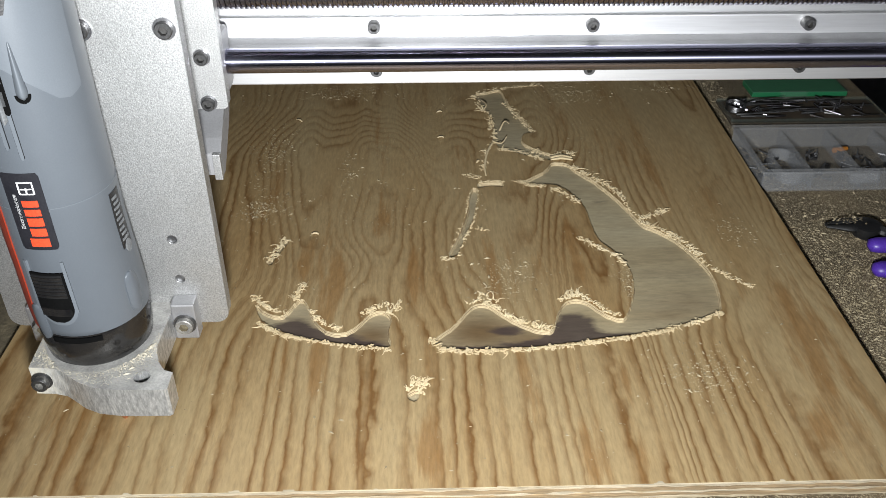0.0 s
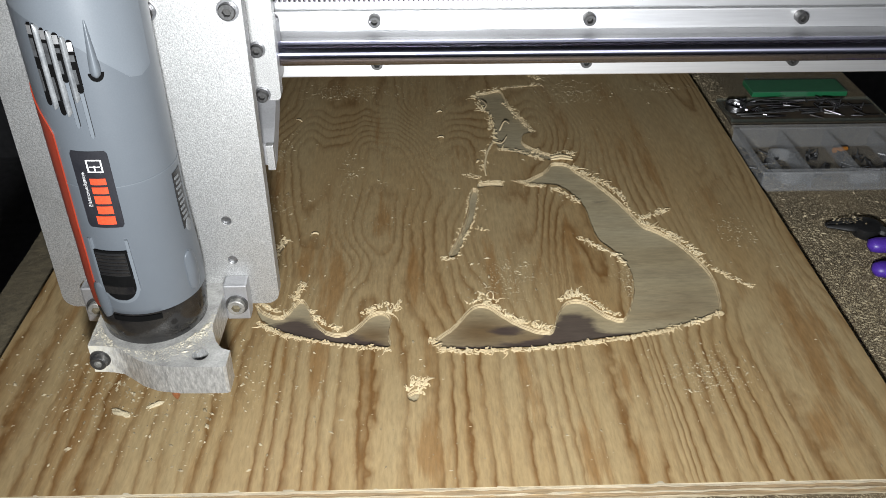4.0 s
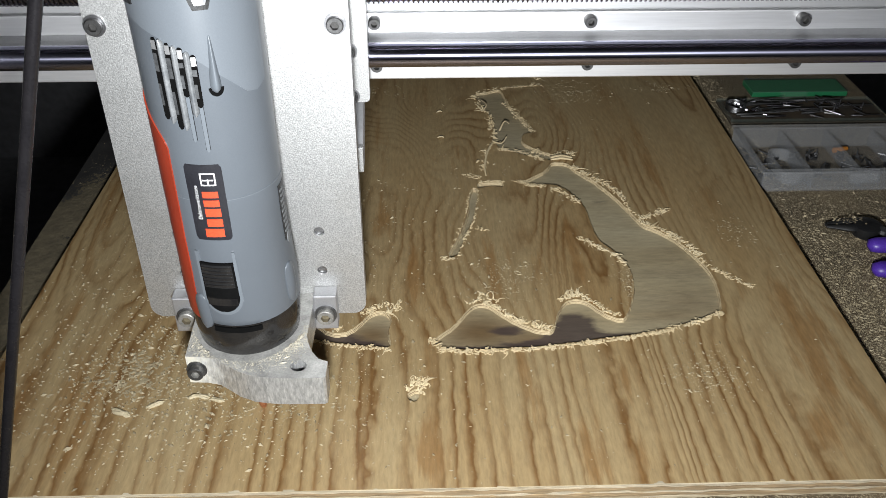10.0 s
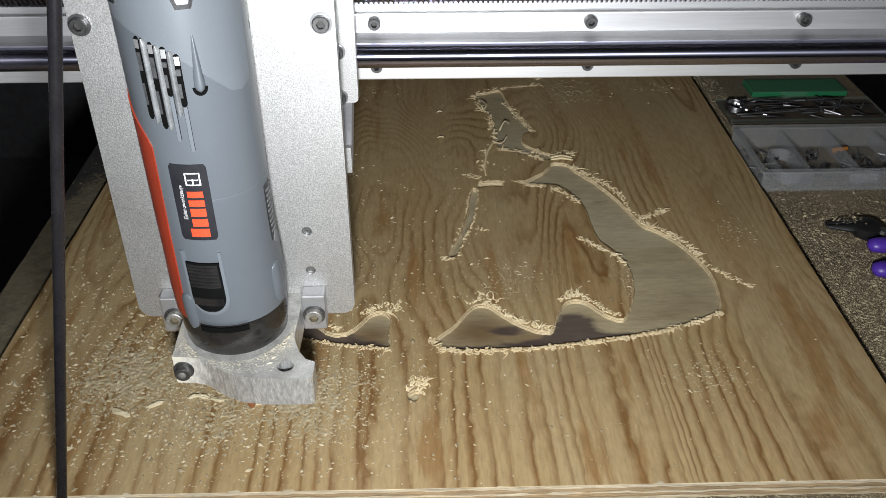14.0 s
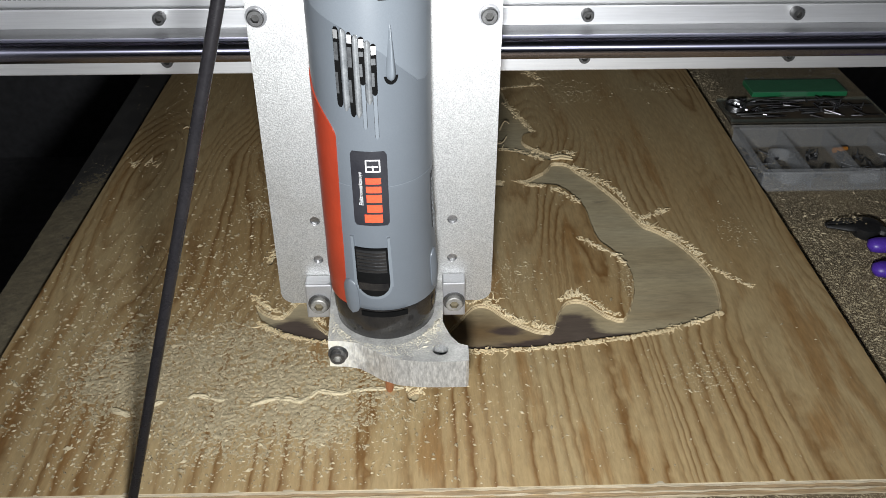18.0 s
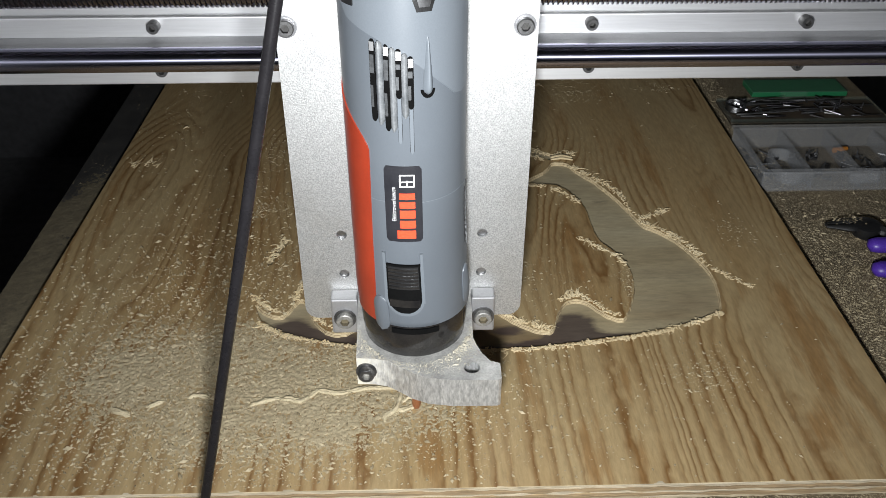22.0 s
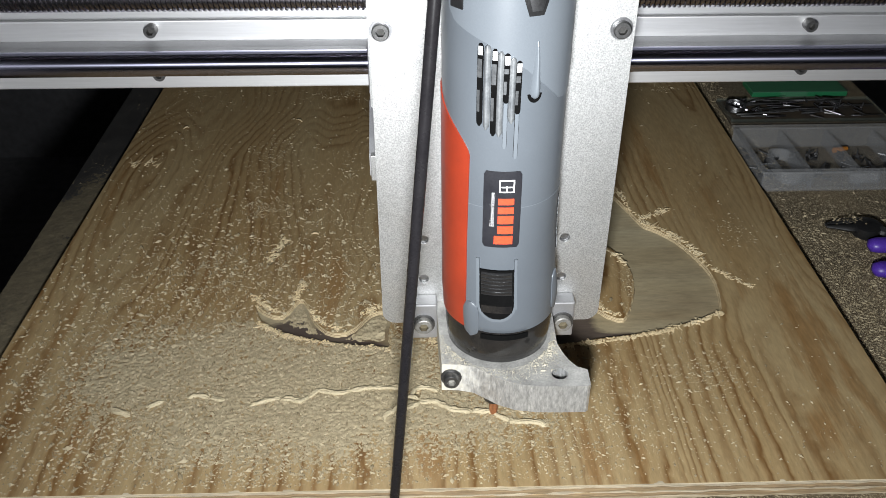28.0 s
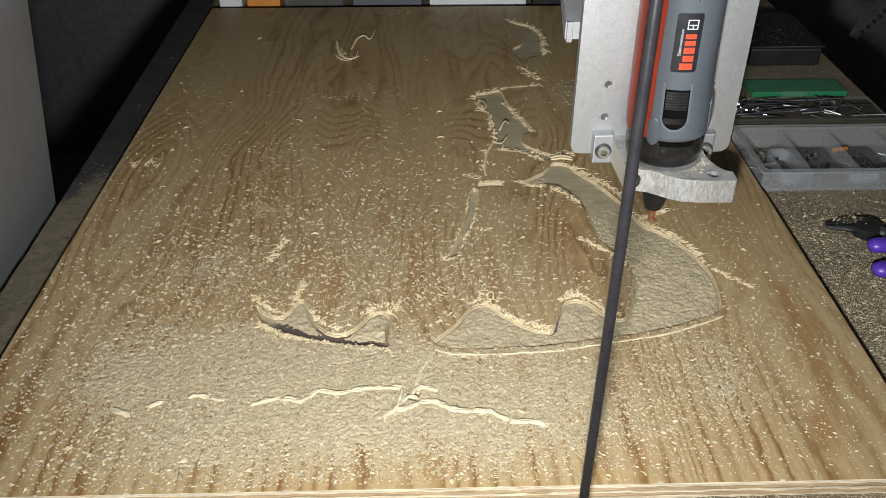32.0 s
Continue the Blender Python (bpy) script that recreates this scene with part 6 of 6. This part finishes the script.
def pliers():
    t = thing("pliers", "small pliers with purple rubber handles and dark jaws", "pliers")
    z = TZ + 0.008
    for s, (x, y) in ((1, (0.4047, 0.6297)), (-1, (0.3923, 0.5928))):
        line = smooth_line([(x - 0.002, y, z), (x + 0.006, y + 0.001, z), (x + 0.03, y + 0.001 * s, z), (x + 0.075, y - 0.004 + 0.006 * s, z)], 0.004)
        part("handle", tube(line, 0.0085, 14, None, lambda u: math.sqrt(max(0.02, 1 - max(0, 1 - u / 0.14) ** 2)), 0.8), [PURPLE], t, "purple rubber handle", smooth=60)
        part("arm", tube(smooth_line([(0.4150, 0.660, z), (0.430, 0.650 - 0.004 * (1 - s), z), (x + 0.04, y + 0.002, z)], 0.004), 0.0045, 8), [BOLT], t, "dark steel arm")
    part("pivot", lathe([(0.0125, TZ + 0.001), (0.0135, TZ + 0.003), (0.0135, TZ + 0.011), (0.010, TZ + 0.0125)], 20, (0.4150, 0.660)), [BLACK], t, "black pivot joint", smooth=40)
    for s in (-1, 1):
        line = [(0.410, 0.662, z), (0.402, 0.664 + 0.005 * s, z), (0.390, 0.665 + 0.004 * s, z), (0.378, 0.664 + 0.001 * s, z)]
        part("jaw", tube(smooth_line(line, 0.003), 0.0066, 8, None, True, 0.75), [BLACK], t, "dark steel jaw", smooth=50)
    return t


pliers()
grains("pliers_sawdust", 90, lambda: (random.uniform(0.381, 0.414), random.gauss(0.667, 0.0030)), 0.0006, 121, GRAIN, "sawdust lying on the jaws of the pliers", TZ + 0.0128)

# packets and boxes standing behind the sheet
for name, x0, x1, y0, h, m, label, cat in (
        ("white_carton", -0.296, -0.262, 1.300, 0.05, WHITE, "small white printed carton behind the sheet", "carton"),
        ("orange_packet", -0.255, -0.205, 1.302, 0.04, ORANGE, "orange card packet behind the sheet", "packet"),
        ("clear_packet", -0.198, -0.110, 1.306, 0.03, CLEAR, "crumpled clear plastic packet behind the sheet", "packet"),
        ("grey_box", -0.095, 0.010, 1.308, 0.03, GREY, "flat grey plastic box behind the sheet", "box"),
        ("pale_case", 0.022, 0.170, 1.304, 0.05, WHITE, "long pale case lying behind the sheet", "case"),
        ("dark_case", 0.180, 0.255, 1.300, 0.05, BLACK, "dark plastic case behind the sheet", "case")):
    t = thing(name, label, cat)
    part("body", box(x0, x1, y0, y0 + 0.06, TZ, TZ + h * 0.75, 0.002), [m], t)
    part("lid", box(x0 - 0.001, x1 + 0.001, y0 - 0.001, y0 + 0.061, TZ + h * 0.75 + 0.0005, TZ + h, 0.002), [m], t)

# drag chain hanging at the far side of the bed
drag_chain = thing("drag_chain", "black plastic cable drag chain hanging beside the bed", "cable chain")
for k in range(11):
    u = k / 10
    x, y, z = 0.642 + 0.046 * u + 0.008 * math.sin(3.14 * u), 1.2, -0.020 + 0.076 * u
    link = box(-0.0085, 0.0085, -0.006, 0.006, -0.0042, 0.0042, 0.0012)
    bmesh.ops.transform(link, matrix=Matrix.Translation((x, y, z)) @ Euler((0, radians(-62), radians(20))).to_matrix().to_4x4(), verts=link.verts[:])
    link_ob = part("link", link, [CHAIN], drag_chain)
    for s in (-1, 1):
        pin = rod((x + 0.004 * s, y - 0.0105, z + 0.003 * s), (x + 0.004 * s, y - 0.0060, z + 0.003 * s), 0.0022, n=8)
        part("link_pin", pin, [STEEL], link_ob, "worn bright link pin")


# ---- what moves ----
def motions():
    # seconds, gantry forward, carriage across, tool lifted
    track = [(0, 0, -0.186, 0.0007), (0.5, 0.0023, -0.1789, 0.0083), (1, 0.0047, -0.1709, 0.0024), (1.5, 0.0046, -0.1709, 0.0069), (2, 0.0065, -0.1692, 0.002), (2.5, 0.0096, -0.1637, 0), (3, 0.0068, -0.1694, 0.0014), (3.5, 0.0103, -0.1587, 0.0081), (4.5, 0.013, -0.152, 0.004), (5.5, 0.0146, -0.145, 0.0027), (6, 0.0134, -0.134, 0.0085), (6.5, 0.0132, -0.13, 0.0016), (7, 0.0122, -0.1273, 0.0006), (7.5, 0.0133, -0.1298, 0.0084), (8, 0.0112, -0.1217, 0.0033), (8.5, 0.0113, -0.1217, 0.0052), (9, 0.0076, -0.1049, 0.0083), (9.5, 0.0065, -0.101, 0.0014), (10, 0.0081, -0.0932, 0), (10.5, 0.0101, -0.0821, 0), (11, 0.0096, -0.0713, 0), (11.5, 0.0115, -0.0634, 0), (12, 0.0134, -0.0615, 0), (12.5, 0.0108, -0.0711, 0), (13, 0.0131, -0.0813, 0), (13.5, 0.0099, -0.0921, 0), (14, 0.0072, -0.1009, 0.0008), (14.5, 0.009, -0.0912, 0.0081), (15.5, 0.012, -0.063, 0.003), (16.5, 0.0156, -0.0371, 0), (17, 0.0187, -0.0273, 0), (17.5, 0.0191, -0.0163, 0), (18, 0.0205, -0.0058, 0), (18.5, 0.0177, 0.0047, 0), (19, 0.0108, 0, 0), (19.5, 0.0004, 0.0007, 0), (20, -0.0044, -0.0085, 0), (20.5, -0.0097, -0.0066, 0), (21, -0.0029, 0.0013, 0), (21.5, 0.0007, 0.004, 0), (22, 0.0035, 0.013, 0), (22.5, 0.0036, 0.0241, 0), (23, -0.0024, 0.0323, 0), (23.5, -0.003, 0.0433, 0), (24, -0.0039, 0.0545, 0), (24.5, -0.0061, 0.0653, 0), (25, -0.0125, 0.0735, 0), (25.5, -0.013, 0.0847, 0), (26.4, -0.0135, 0.0975, 0), (27.5, -0.0107, 0.073, 0.0009), (28, -0.0035, 0.0658, 0), (28.5, 0.0045, 0.0326, 0), (29, 0.0383, 0.0168, 0), (29.5, 0.0577, 0.0707, 0), (30, 0.065, 0.1378, 0), (30.5, 0.0766, 0.2026, 0), (31, 0.1069, 0.259, 0), (31.5, 0.1771, 0.2632, 0), (32, 0.2409, 0.2319, -0.002)]
    walk(gantry, [(t, pose(0, g, 0)) for t, g, c, z in track])
    walk(carriage, [(t, pose(c, g, 0)) for t, g, c, z in track])
    for ob in (tool_plate, router_mount, router, clamp_dust, clamp_chips):
        walk(ob, [(t, pose(c, g, z)) for t, g, c, z in track])
    # seconds, where the cable crosses two heights
    cable = [(0, -0.3000, -0.3300), (4.5, -0.2500, -0.2900), (7, -0.2000, -0.2400), (9, -0.1537, -0.2502), (10, -0.1479, -0.2384), (11, -0.1342, -0.2359), (12, -0.1177, -0.2023), (13, -0.1283, -0.2027), (14, -0.1405, -0.2045), (14.5, -0.1325, -0.2012), (16.5, -0.0995, -0.1840), (17, -0.0933, -0.1783), (18, -0.0787, -0.1654), (19, -0.0705, -0.1496), (20, -0.0730, -0.1401), (21, -0.0652, -0.1305), (22, -0.0564, -0.1241), (23, -0.0426, -0.1120), (24, -0.0235, -0.0797), (25, -0.0047, -0.0528), (25.5, 0.0089, -0.0261), (26.5, 0.0142, -0.0144), (27.5, 0.0067, -0.0140), (28, 0.0048, -0.0156), (28.5, -0.0126, -0.0220), (29, -0.0206, -0.0258), (29.3, -0.0059, -0.0227), (29.6, 0.0126, -0.0160), (30, 0.0396, -0.0021), (30.3, 0.0620, 0.0129), (30.6, 0.0857, 0.0339), (31, 0.1104, 0.0698), (31.3, 0.1090, 0.0853), (31.6, 0.1052, 0.0928), (32, 0.0913, 0.0941)]
    walk(power_cable, [(t, pose((a + b) / 2 - (a - b) * 0.175 / 0.29, 0.33, 0, 0, math.degrees(math.atan2(a - b, 0.29)), 0)) for t, a, b in cable])
    for ob, t0, t1 in RIDGES:
        walk(ob, [(0, pose(0, 0, -0.006)), (t0, pose(0, 0, -0.006)), (t1, pose(0, 0, 0)), (32, pose(0, 0, 0.0007 if t1 < 26 else 0.0001))])
    for ob, t0, t1 in FIELDS:
        mid = (t0 + t1) / 2
        rows = [(0, pose(0, 0, -0.0026)), (t0, pose(0, 0, -0.0016)), (mid, pose(0, 0, -0.0005))]
        walk(ob, rows + ([(t1, pose(0, 0, 0)), (32, pose(0, 0, 0.0001))] if t1 < 32 else [(32, pose(0, 0, 0))]))
    for ob, t0, t1 in RECESS:
        rows = [(0, pose(0, 0, -0.0090)), (t0, pose(0, 0, -0.0065))] + ([(22, pose(0, 0, -0.0045))] if t1 == 29.0 else [])
        walk(ob, rows + [(t1, pose(0, 0, -0.0025)), (32, pose(0, 0, -0.0022))])
    for i, ob in enumerate(lip_fuzz):
        t = 29.15 + 0.2 * i
        walk(ob, [(0, pose(0, 0, 0)), (t - 0.1, pose(0, 0, 0)), (t + 0.15, pose(0, 0.002, -0.012)), (32, pose(0, 0.002, -0.012))])
    walk(knot_fuzz, [(0, pose(0, 0, 0)), (18.4, pose(0, 0, 0)), (18.9, pose(0, 0, -0.012)), (32, pose(0, 0, -0.012))])


motions()
